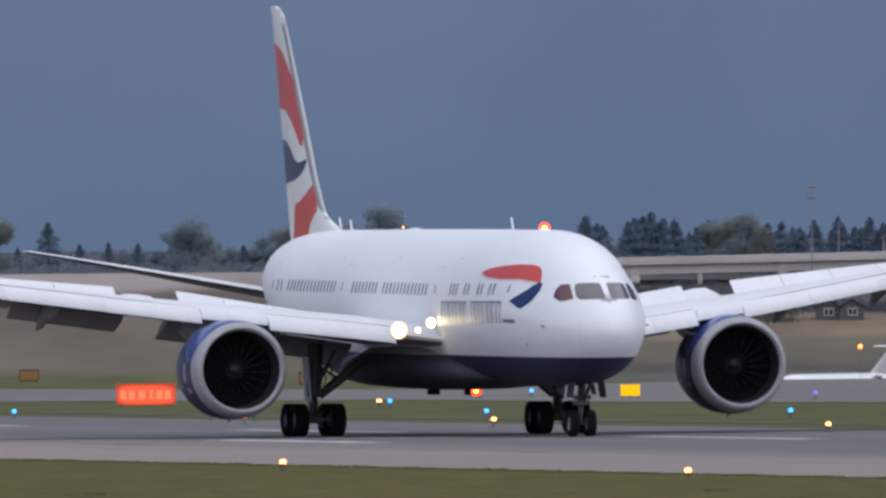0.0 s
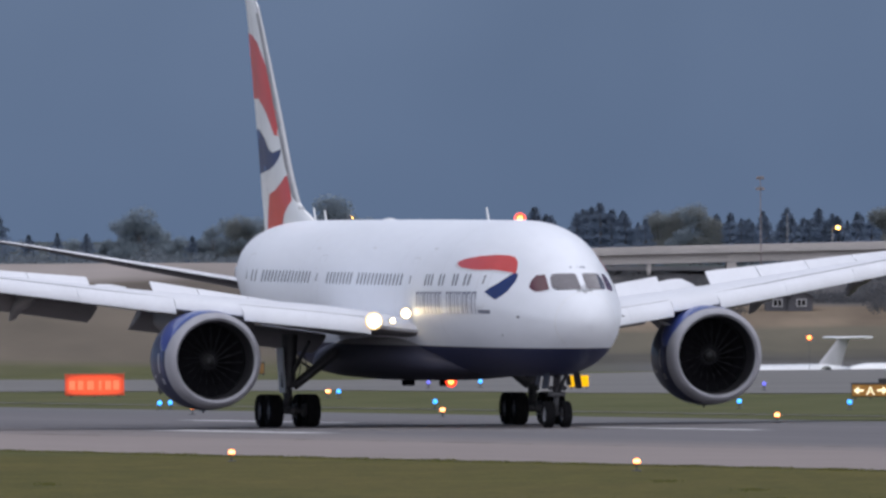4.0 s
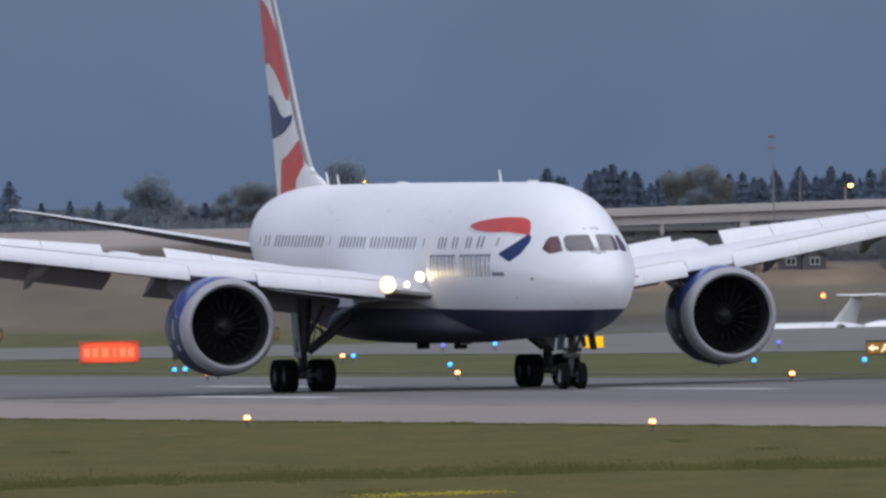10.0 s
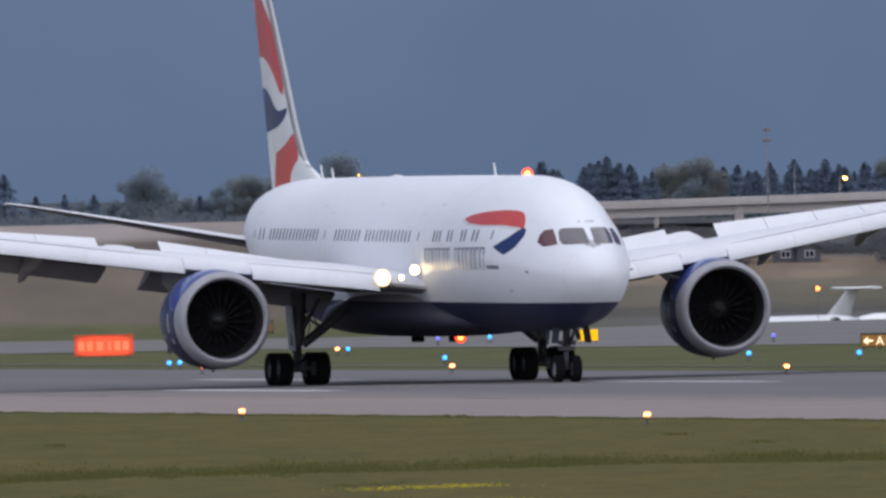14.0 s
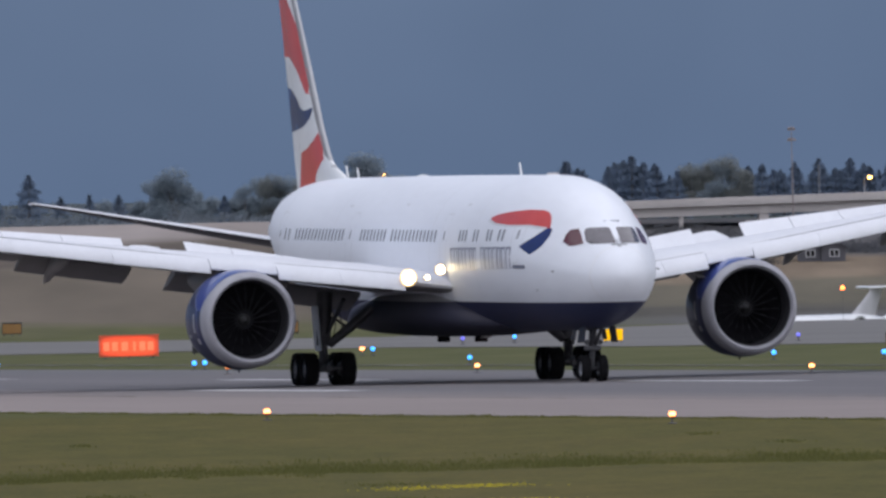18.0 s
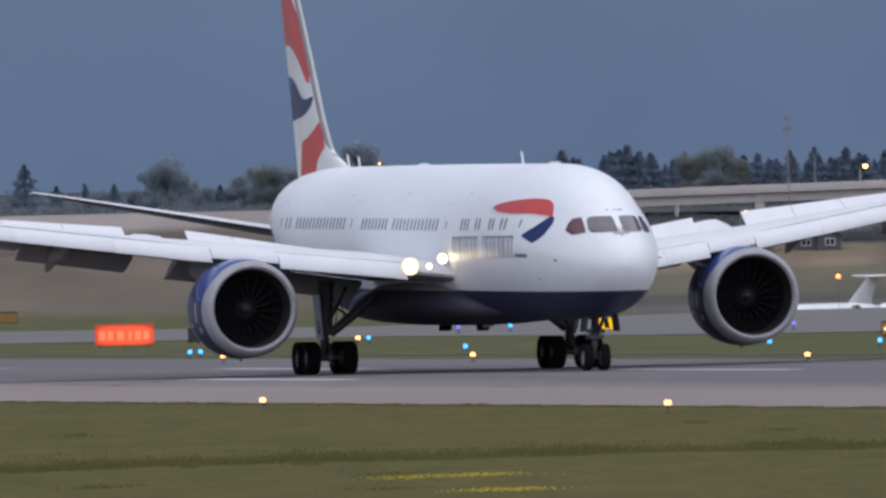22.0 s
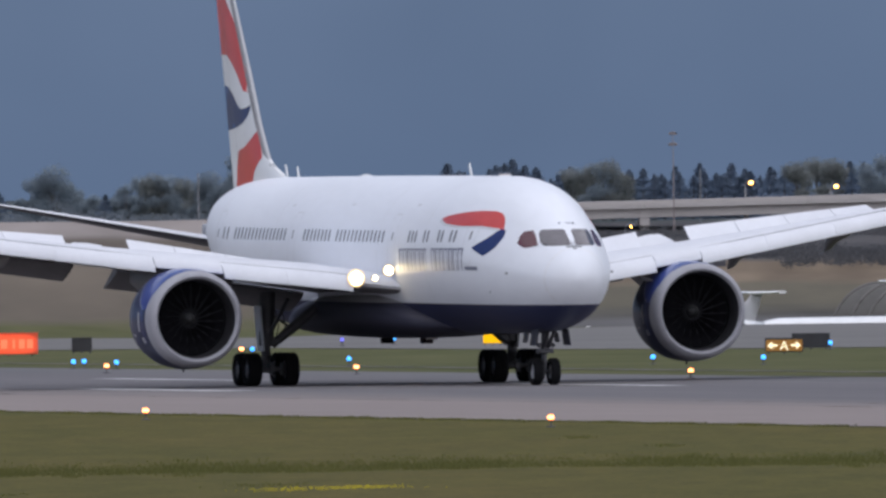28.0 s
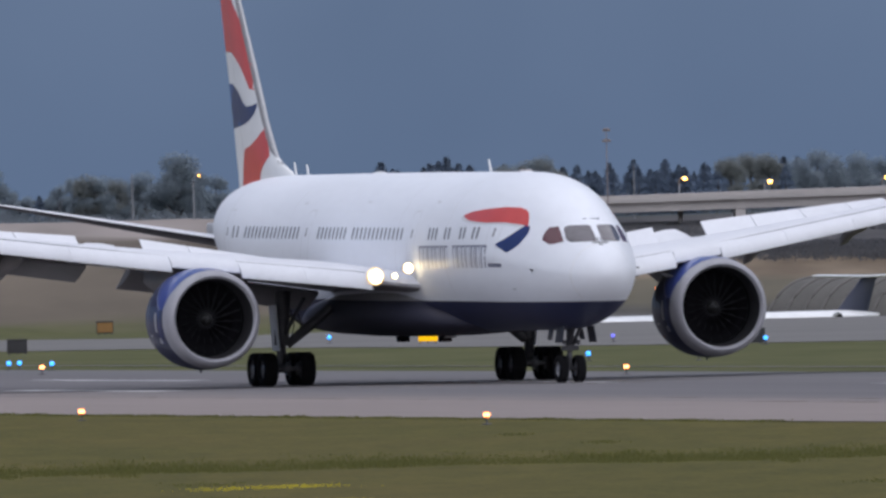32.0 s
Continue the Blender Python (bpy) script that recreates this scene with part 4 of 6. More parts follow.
def build_engine(side):
    ax = B(18.85, 9.92 if side > 0 else -10.02, 2.64)
    cowl_prof = [(-0.72, 1.88), (-0.82, 1.89), (-1.2, 1.915), (-1.9, 1.93), (-2.7, 1.89), (-3.5, 1.76), (-4.2, 1.57), (-4.7, 1.4), (-4.68, 1.34), (-4.2, 1.4), (-3.0, 1.42)]
    eng = part("nacelle", lathe(cowl_prof, 64), M_COWL, plane, "navy engine cowl with blue ribbon paint", at=ax)
    lip = [(-0.14, 1.52), (-0.06, 1.55), (0.0, 1.62), (-0.03, 1.68), (-0.12, 1.76), (-0.3, 1.825), (-0.72, 1.882)]
    part("intake_lip", lathe(lip, 64), M_LIP, eng, "dull silver intake lip")
    part("intake_liner", lathe([(-1.15, 1.43), (-0.7, 1.43), (-0.4, 1.46), (-0.14, 1.52)], 64), M_LINER, eng, "dark grey intake lining")
    part("intake_duct", lathe([(-1.14, 1.431), (-1.6, 1.44), (-3.0, 1.44)], 48), M_DARK, eng)
    part("fan_disc", lathe([(-1.34, 1.43), (-1.34, 0.001)], 40), M_DARK, eng)
    for k in range(20):
        a = 2 * math.pi * k / 20
        rings = []
        for r, tw, w in ((0.36, 0.15, 0.2), (0.8, 0.5, 0.26), (1.2, 0.85, 0.3), (1.4, 1.0, 0.28)):
            pts = []
            for u, v in ((-1, 0.012), (1, 0.012), (1, -0.012), (-1, -0.012)):
                dx, dt = u * w * math.cos(tw) + v, u * w * math.sin(tw)
                sweep = 0.1 * (r - 0.8)
                aa = a + (dt + sweep) / r
                pts.append(Vector((-1.3 + dx * 0.5, r * math.cos(aa), r * math.sin(aa))))
            rings.append(pts)
        part("fan_blade", loft(rings), M_FAN, eng)
    part("spinner", lathe([(-0.95, 0.002), (-1.0, 0.1), (-1.1, 0.17), (-1.2, 0.22), (-1.4, 0.25)], 28), M_SPINNER, eng, "dark grey fan spinner")
    swirl = []
    for k in range(14):
        f = k / 13
        aa, r = 0.6 + 2.6 * f, 0.05 + 0.14 * f
        swirl.append(Vector((-0.95 - (0.05 + 0.22 * (r / 0.3) ** 1.1) + 0.03, r * math.cos(aa), r * math.sin(aa))))
    part("spinner_swirl", tube(swirl, 0.015, 6), M_GEAR, eng, "dull spiral painted on the spinner")
    part("core_cowl", lathe([(-3.0, 1.1), (-4.6, 0.95), (-5.8, 0.62), (-5.85, 0.55)], 40), M_METAL, eng)
    part("exhaust_plug", lathe([(-5.4, 0.45), (-6.2, 0.25), (-6.9, 0.03)], 28), M_METAL, eng)
    # painted ribbon and small placards on the cowl's side
    def cowl_patch(t0, t1, ahead, behind, out):
        """A painted area between two angles (degrees), from one edge along the cowl to another."""
        verts, faces, n, m = [], [], 20, 6
        for i in range(n + 1):
            th = t0 + (t1 - t0) * i / n
            x0, x1 = ahead(th), behind(th)
            for j in range(m + 1):
                x = x0 + (x1 - x0) * j / m
                r = float(np.interp(-x, [0.3, 0.72, 0.82, 1.2, 1.9, 2.7, 3.5, 4.2], [1.825, 1.882, 1.89, 1.915, 1.93, 1.89, 1.76, 1.57])) + out
                verts.append((x, r * math.cos(radians(th)), r * math.sin(radians(th))))
        for i in range(n):
            for j in range(m):
                faces.append((i * (m + 1) + j, i * (m + 1) + j + 1, (i + 1) * (m + 1) + j + 1, (i + 1) * (m + 1) + j))
        return mesh_of(verts, faces)

    def sweep_edge(th):
        return -0.95 - 2.6 * max(0.0, min(1.0, (170 - th) / 80)) ** 0.7

    part("cowl_ribbon", cowl_patch(40, 169, lambda th: -0.42 - 0.3 * min(1.0, max(0.0, (th - 140) / 29)), sweep_edge, 0.008), M_BLUE, eng, "bright blue painted ribbon on the cowl")
    part("ribbon_edge", cowl_patch(60, 169, sweep_edge, lambda th: sweep_edge(th) - 0.09, 0.008), M_PALEBLUE, eng, "pale line along the ribbon")
    part("cowl_ribbon", cowl_patch(128, 208, lambda th: sweep_edge(th) - 0.09, lambda th: -1.25 - 0.9 * max(0.0, (178 - th) / 50), 0.005), M_NAVY, eng, "dark navy painted ribbon tail")
    part("cowl_placard", cowl_patch(172, 194, lambda th: -1.45, lambda th: -1.62, 0.012), M_FINSHADE_PLACARD, eng, "small pale placard")
    part("cowl_placard", cowl_patch(201, 208, lambda th: -1.2, lambda th: -1.5, 0.012), M_FINSHADE_PLACARD, eng, "small pale placard")
    part("cowl_placard", cowl_patch(197, 200, lambda th: -2.3, lambda th: -2.6, 0.012), M_FINSHADE_PLACARD, eng, "small pale placard")
    # inboard strake and the cowl's joint
    th = radians(38) if side > 0 else radians(142)
    c, s = math.cos(th), math.sin(th)
    n = Vector((0, -s, c)) * 0.02
    rootp = [Vector((-1.2, 1.85 * c, 1.85 * s)), Vector((-2.4, 1.88 * c, 1.88 * s)), Vector((-2.4, 2.2 * c, 2.2 * s)), Vector((-1.7, 2.05 * c, 2.05 * s))]
    part("nacelle_strake", mesh_of([p + n for p in rootp] + [p - n for p in rootp], [(0, 1, 2, 3), (7, 6, 5, 4), (0, 4, 5, 1), (1, 5, 6, 2), (2, 6, 7, 3), (3, 7, 4, 0)], False), M_WHITE, eng, "small white strake")
    part("cowl_joint", lathe([(-2.68, 1.897), (-2.72, 1.895)], 64), M_SEAM, eng)
    part("fan_drain", tube([Vector((-2.2, 0, -1.9)), Vector((-2.25, 0, -2.02))], 0.04, 8), M_GEAR, eng)
    # pylon, darkened from grey-white for the shade it hangs in
    rings = []
    for s, half, z0, z1 in ((20.7, 0.04, 4.3, 4.38), (21.3, 0.16, 4.05, 4.55), (22.2, 0.26, 3.8, 4.78), (24, 0.3, 3.4, 4.7), (27, 0.24, 3.6, 4.6), (28.8, 0.05, 4.0, 4.4)):
        c, h = (z0 + z1) / 2, (z1 - z0) / 2
        rings.append([B(s, side * 9.92 + half * math.cos(t), c + h * math.sin(t)) for t in np.linspace(0, 2 * math.pi, 20, endpoint=False)])
    part("pylon", loft(rings), M_UNDER_SHADE, plane, "engine pylon greyed for the shade under the wing")


for side in (1, -1):
    build_engine(side)


# ---- tail ----
FIN_Z = [6.9, 7.6, 8.05, 8.3, 8.7, 10.0, 12.3, 14.4, 16.0, 16.5, 16.8, 16.92]
FIN_LE = [42.0, 42.0, 42.5, 43.8, 44.95, 46.2, 47.9, 49.55, 50.85, 51.3, 51.85, 52.5]
FIN_TE = [50.3, 50.5, 50.6, 50.65, 50.8, 51.15, 51.85, 52.5, 53.0, 53.2, 53.4, 53.5]


def fin_edge(z):
    return float(np.interp(z, FIN_Z, FIN_LE)), float(np.interp(z, FIN_Z, FIN_TE))


def fin_half(s, z):
    le, te = fin_edge(z)
    f = min(max((s - le) / (te - le), 0.0), 1.0)
    t = min((te - le) * 0.045, 0.2)
    return max(t * 2 * (1.4845 * math.sqrt(f) - 0.63 * f - 1.758 * f * f + 1.4215 * f ** 3 - 0.5075 * f ** 4), 0.004)


def fin_patch(poly, side, out=0.007, cell=0.35):
    bm = bmesh.new()
    bm.faces.new([bm.verts.new((s, z, 0)) for s, z in poly])
    lo, hi = [min(p[i] for p in poly) for i in (0, 1)], [max(p[i] for p in poly) for i in (0, 1)]
    for i in (0, 1):
        v = lo[i] + cell
        while v < hi[i]:
            bmesh.ops.bisect_plane(bm, geom=bm.verts[:] + bm.edges[:] + bm.faces[:], plane_co=(v, 0, 0) if i == 0 else (0, v, 0), plane_no=(1, 0, 0) if i == 0 else (0, 1, 0))
            v += cell
    bmesh.ops.triangulate(bm, faces=bm.faces[:])
    for v in bm.verts:
        s, z = v.co.x, v.co.y
        le, te = fin_edge(z)
        s = min(max(s, le + 0.01), te)
        v.co = B(s, side * (fin_half(s, z) + out), z)
    bmesh.ops.recalc_face_normals(bm, faces=bm.faces)
    for f in bm.faces:
        f.smooth = True
    return bm


def build_tail():
    zs = list(np.arange(6.9, 16.4, 0.31)) + [16.5, 16.65, 16.8, 16.92]
    rings = []
    for z in sorted(zs):
        le, te = fin_edge(z)
        fs = [(1 - math.cos(math.pi * k / 16)) / 2 for k in range(17)]
        rings.append([B(le + f * (te - le), fin_half(le + f * (te - le), z), z) for f in fs] + [B(le + f * (te - le), -fin_half(le + f * (te - le), z), z) for f in fs[::-1][1:-1]])
    fin = part("fin", loft(rings), M_WHITE, plane, "tall white fin with red and navy ribbons")
    red_top = [(53.0, 15.45), (52.0, 15.35), (51.0, 15.05), (50.1, 14.45), (49.3, 13.85), (48.2, 12.8), (47.35, 11.95), (47.1, 11.3), (48.1, 11.38), (48.91, 11.94), (49.5, 12.3), (50.08, 12.55), (50.9, 12.82), (52.4, 12.85)]
    navy = [(51.9, 11.62), (50.9, 11.6), (49.85, 11.28), (49.1, 10.85), (48.5, 10.69), (47.9, 10.72), (47.0, 10.85), (47.45, 10.42), (48.2, 10.15), (48.98, 10.02), (49.8, 9.95), (51.3, 9.85)]
    red_low = [(46.25, 9.85), (47.1, 9.47), (48.1, 9.2), (49.2, 9.05), (49.6, 8.4), (49.9, 7.62), (48.6, 7.68), (47.05, 7.72), (46.7, 8.2), (45.55, 8.78), (45.85, 9.4)]
    for side in (1, -1):
        part("red_ribbon", fin_patch(red_top, side), M_RED, fin, "red painted ribbon")
        part("navy_ribbon", fin_patch(navy, side), M_NAVY, fin, "navy painted ribbon")
        part("red_ribbon", fin_patch(red_low, side), M_RED, fin, "red painted ribbon")
        # the leading edge's shade side painted as a grey band, and the rudder's joint
        band = [(float(np.interp(z, FIN_Z, FIN_LE)) + 0.08, z) for z in np.linspace(8.35, 16.2, 14)] + [(float(np.interp(z, FIN_Z, FIN_LE)) + 0.34 - 0.008 * (z - 8.7), z) for z in np.linspace(16.2, 8.35, 14)]
        part("edge_shade", fin_patch(band, side, 0.011), M_EDGE_SHADE, fin, "painted grey shade behind the leading edge")
        joint = [(float(np.interp(z, FIN_Z, FIN_TE)) - 1.5 + 0.06 * (z - 8), z) for z in np.linspace(8.2, 16.2, 10)]
        part("rudder_joint", fin_patch(joint + [(s + 0.03, z) for s, z in joint[::-1]], side, 0.012), M_SEAM, fin)
    rings = []
    for z in np.linspace(8.3, 16.8, 24):
        le, te = fin_edge(z)
        rings.append([B(le + 0.08 * f - 0.02, sg * (fin_half(le + 0.08 * f, z) + 0.012), z) for f, sg in ((1, 1), (0.6, 1), (0.25, 1), (0.06, 1), (0.0, 0), (0.06, -1), (0.25, -1), (0.6, -1), (1, -1))])
    part("fin_leading_edge", loft(rings, closed=False, caps=False), M_SILVER, fin, "silver fin leading edge")
    for side in (1, -1):
        rings = []
        for k in range(11):
            f = k / 10
            y = 0.9 + 8.75 * f
            le = 48.2 + 6.4 * f + (0.5 if k == 10 else 0)
            te = 53.2 + 2.6 * f
            z = 5.5 + 1.78 * f
            t = 0.36 * (1 - f) + 0.12
            ring = []
            for i in range(24):
                a = 2 * math.pi * i / 24
                u = (1 - math.cos(a)) / 2
                h = 0.5 * t * math.sin(a) * (1.2 - 0.8 * u)
                ring.append(B(le + u * (te - le), side * y, z + h))
            rings.append(ring)
        hs = part("tailplane", loft(rings), M_WING, plane, "white swept tailplane")
        # faces turned down take dark gear grey, their shade put into the colour
        hs.data.materials.append(M_GEAR)
        for p in hs.data.polygons:
            if p.normal.z < -0.15:
                p.material_index = 1


build_tail()


# ---- undercarriage ----
WHEELS = []


def wheel(parent, at, r, w, rim_metal):
    hub = part("wheel", lathe([(-w * 0.36, 0.001), (-w * 0.36, r * 0.2), (-w * 0.3, r * 0.26), (w * 0.3, r * 0.26), (w * 0.36, r * 0.2), (w * 0.36, 0.001)], 20, "y"), M_METAL, parent, at=at)
    tyre = [(-w * 0.32, r * 0.55), (-w * 0.46, r * 0.62), (-w * 0.5, r * 0.8), (-w * 0.46, r * 0.93), (-w * 0.33, r * 0.995), (-w * 0.16, r), (-w * 0.15, r * 0.985), (-w * 0.13, r * 0.985), (-w * 0.12, r),
            (w * 0.12, r), (w * 0.13, r * 0.985), (w * 0.15, r * 0.985), (w * 0.16, r), (w * 0.33, r * 0.995), (w * 0.46, r * 0.93), (w * 0.5, r * 0.8), (w * 0.46, r * 0.62), (w * 0.32, r * 0.55)]
    part("tyre", lathe(tyre, 40, "y"), M_RUBBER, hub, "black rubber tyre")
    rim = [(-w * 0.33, r * 0.56), (-w * 0.36, r * 0.52), (-w * 0.24, r * 0.4), (-w * 0.3, r * 0.26), (w * 0.3, r * 0.26), (w * 0.24, r * 0.4), (w * 0.36, r * 0.52), (w * 0.33, r * 0.56)]
    part("rim", lathe(rim, 28, "y"), rim_metal, hub, "bare metal rim")
    WHEELS.append((hub, at, r))
    return hub


def build_gear():
    for side in (1, -1):
        g = part("main_gear", tube([B(27.65, side * 4.9, 0.66), B(27.65, side * 4.9, 1.5), B(27.65, side * 4.88, 1.55), B(27.65, side * 4.8, 3.6)], [0.17, 0.18, 0.28, 0.32], 18), M_GEAR, plane, "dark grey main undercarriage leg")
        part("truck_beam", block((1.9, 0.26, 0.3), B(27.65, side * 4.9, 0.64), 0.08), M_GEAR, g)
        for s in (26.92, 28.38):
            part("axle", tube([B(s, side * 4.9 - 0.95, 0.635), B(s, side * 4.9 + 0.95, 0.635)], 0.1, 12), M_GEAR, g)
            for dy in (-0.74, 0.74):
                wheel(plane, B(s, side * 4.9 + dy, 0.635), 0.635, 0.56, M_GEAR)
                part("brake", tube([B(s, side * 4.9 + dy * 0.55, 0.635), B(s, side * 4.9 + dy * 0.72, 0.635)], 0.25, 18), M_GEAR, g)
        part("side_brace", tube([B(27.55, side * 4.7, 1.55), B(27.35, side * 3.9, 2.2), B(27.25, side * 3.0, 2.95)], [0.17, 0.2, 0.19], 12), M_GEAR, g)
        part("drag_brace", tube([B(27.55, side * 4.8, 1.9), B(25.8, side * 4.5, 3.3)], 0.08, 10), M_GEAR, g)
        part("lock_link", tube([B(27.45, side * 4.75, 2.75), B(27.35, side * 3.95, 2.2)], 0.05, 8), M_GEAR, g)
        for dy in (-0.12, 0.14):
            part("hose", tube([B(27.4, side * (4.45 + dy), 1.7), B(27.38, side * (4.3 + dy), 2.3), B(27.4, side * (4.42 + dy), 2.9)], 0.022, 6), M_RUBBER, g)
        part("torque_link", tube([B(27.4, side * 4.9, 0.8), B(27.05, side * 4.9, 1.15), B(27.4, side * 4.9, 1.55)], 0.07, 8), M_GEAR, g)
        part("leg_door", block((0.95, 0.06, 1.75), B(27.75, side * 5.12, 2.2), 0.025, Matrix.Rotation(radians(4 * side), 4, "X")), M_WING, g, "pale leg door")
    g = part("nose_gear", tube([B(5.23, 0, 0.5), B(5.21, 0, 1.15), B(5.21, 0, 1.2), B(5.03, 0, 2.3)], [0.09, 0.09, 0.14, 0.16], 16), M_GEAR, plane, "dark grey nose undercarriage leg")
    part("axle", tube([B(5.23, -0.42, 0.51), B(5.23, 0.42, 0.51)], 0.07, 12), M_GEAR, g)
    for dy in (-0.34, 0.34):
        wheel(plane, B(5.23, dy, 0.51), 0.51, 0.36, M_METAL)
    part("torque_link", tube([B(5.33, 0, 0.62), B(5.63, 0, 0.9), B(5.33, 0, 1.2)], 0.05, 8), M_GEAR, g)
    part("drag_brace", tube([B(5.18, 0.1, 1.35), B(3.98, 0.12, 2.2)], 0.07, 8), M_GEAR, g)
    part("drag_brace", tube([B(5.18, -0.1, 1.35), B(3.98, -0.12, 2.2)], 0.07, 8), M_GEAR, g)
    part("steering_collar", block((0.3, 0.62, 0.18), B(5.16, 0, 1.28), 0.04), M_GEAR, g)
    for dy in (-0.26, 0.26):
        part("taxi_lamp", lathe([(0, 0.001), (0, 0.09), (-0.05, 0.1), (-0.14, 0.06)], 16), M_GEAR, g, at=B(4.98, dy, 1.5))
    for side in (1, -1):
        part("gear_door", block((0.95, 0.045, 0.62), B(4.38, side * 0.62, 1.8), 0.02, Matrix.Rotation(radians(-8 * side), 4, "X")), M_DOOR, g, "navy nose gear door")
        part("gear_door", block((0.6, 0.045, 0.4), B(5.68, side * 0.6, 1.8), 0.02, Matrix.Rotation(radians(-10 * side), 4, "X")), M_DOOR, g)


build_gear()

# ---- beacons above and below the hull: a lens that tilts up to flash ----
BEACONS = []


def build_beacon(s, z, up):
    part("beacon_base", lathe([(-0.03 * up, 0.001), (-0.03 * up, 0.26), (0.02 * up, 0.22), (0.02 * up, 0.001)], 24, "z"), M_WHITE, plane, at=B(s, 0, z))
    rotor = part("beacon", lathe([(-0.02, 0.001), (-0.02, 0.2), (0.0, 0.235), (0.03, 0.235), (0.03, 0.225), (0.01, 0.225)], 28), M_BEACON_BACK, plane, "pale dish of the beacon", at=B(s, 0, z + 0.04 * up))
    # oversized red ring carries the glare round the bright bulb
    part("lens", lathe([(0.01, 0.224), (0.012, 0.11)], 28), M_BEACON_HALO, rotor, "red glowing ring imitating the flash's glare")
    part("bulb", lathe([(0.012, 0.11), (0.016, 0.06), (0.018, 0.001)], 20), M_BEACON, rotor, "bright glowing middle of the lens")
    BEACONS.append((rotor, B(s, 0, z + 0.04 * up), up))


build_beacon(10.5, 7.93, 1)
build_beacon(21.3, 1.77, -1)


# ---- airfield lamps and signs ----
def field_lamp(kind, glow, label, group, glass=None):
    """A lamp on a short stem: base flange, stem, collar and glowing globe."""
    top = part("flange", lathe([(0, 0.001), (0, 0.15), (0.03, 0.15), (0.04, 0.05), (0.04, 0.001)], 16, "z"), M_GEAR, None)
    ob = new(kind)
    ob.empty_display_size = 0.2
    top.parent = ob
    part("stem", tube([(0, 0, 0.03), (0, 0, 0.19)], 0.025, 8), M_GEAR, ob)
    part("collar", lathe([(0.18, 0.001), (0.18, 0.07), (0.22, 0.075), (0.23, 0.001)], 14, "z"), M_GEAR, ob)
    # glass, where given, glows as a halo above and below the bright band
    globe = part("globe", lathe([(0.22, 0.001), (0.22, 0.07), (0.25, 0.095), (0.35, 0.095), (0.39, 0.065), (0.405, 0.001)], 16, "z"), glass or glow, ob, "glowing glass globe")
    if glass:
        part("bulb", lathe([(0.25, 0.096), (0.27, 0.1), (0.34, 0.1), (0.36, 0.094)], 16, "z"), glow, globe, "bright band of the globe")
    return tagged(ob, label, "runway light", group=group)


edge = field_lamp("runway_edge_light", M_AMBER, "glowing amber runway edge light on a short stem", "runway edge lights", M_AMBER_HALO)
edge.matrix_world = Matrix.Translation(on_runway(0, 0))
for k in range(-6, 7):
    if k:
        copy_thing(edge, Matrix.Translation(on_runway(59.9 * k, 0)))
for k in (-9, -8, -7, -6, -5, -4, -3, 0, 1, 2, 3, 4):
    copy_thing(edge, Matrix.Translation(on_runway(-238.7 + 59.9 * k, 59.9)))
copy_thing(edge, pose(-1.6, 1331, 0))
small = copy_thing(edge, pose(4.42, 1460, 0))
blue = field_lamp("taxiway_light", M_BLUELAMP, "glowing blue taxiway edge light on a short stem", "taxiway lights")
BLUES = [(8.68, 1360), (8.02, 631.5), (21.3, 1340), (-11.71, 1395.8), (-3.06, 1368.5), (-2.61, 1370.4), (-1.21, 1358.1), (25.64, 1325.2), (30.91, 1441.1), (12.06, 1545.7), (4.9, 1457.1), (-17.53, 1413.8), (38.64, 1366.6)]
blue.matrix_world = pose(*BLUES[0], 0)
for x, y in BLUES[1:]:
    copy_thing(blue, pose(x, y, 0))

violet = field_lamp("taxiway_light", M_VIOLETLAMP, "dim violet taxiway light on a short stem", "taxiway lights")
violet.matrix_world = pose(9.51, 1540, 0)
copy_thing(violet, pose(24.93, 1495, 0))


def airfield_sign(name, at, w, h, face, label, rz=0.0, modules=1, shell=None):
    """A boxed sign on frangible legs: body, face panels, top cap and legs. The face looks at the camera."""
    ob = empty(name, at, rz)
    part("body", block((w, 0.22, h), (0, 0, 0.1 + h / 2), 0.03), shell or M_BLACKBOX, ob)
    mw = (w - 0.06) / modules
    for k in range(modules):
        if face:
            part("face", block((mw - 0.02, 0.02, h - 0.08), (-w / 2 + 0.03 + mw * (k + 0.5), -0.115, 0.1 + h / 2), 0.008), face, ob)
    part("cap", block((w + 0.04, 0.26, 0.04), (0, 0, 0.1 + h + 0.02), 0.012), shell or M_BLACKBOX, ob)
    for x in (-w * 0.4, 0, w * 0.4):
        part("leg", tube([(x, 0, 0), (x, 0, 0.12)], 0.035, 8), M_GEAR, ob)
    return tagged(ob, label, "airfield sign")


# the shell glows like the face, part of the imitated blur
red_sign = airfield_sign("runway_sign", (-6.33, 1484, 0), 2.75, 0.95, M_SIGNRED, "glowing red runway holding sign in the grass", 3, 3, M_SIGNRED)
for k, (x, w) in enumerate(((-1.05, 0.28), (-0.66, 0.26), (-0.2, 0.3), (0.25, 0.12), (0.62, 0.28), (1.0, 0.28))):
    part("legend_bar", block((w, 0.014, 0.42), (x, -0.13, 0.57), 0.01), M_SIGNRED2, red_sign, "paler lit bar of the legend")
amber = airfield_sign("direction_sign", (-14.0, 1770, 0), 1.1, 0.6, M_SIGNDIM, "dim amber direction sign in the far grass")
amber2 = airfield_sign("direction_sign", (1.35, 1700, 0), 0.9, 0.6, M_SIGNDIM, "dim amber direction sign in the far grass")
sign_a = airfield_sign("taxiway_sign", (28.1, 1405, 0), 1.68, 0.58, M_SIGNYEL, "amber taxiway sign with an A between two arrows", 0)


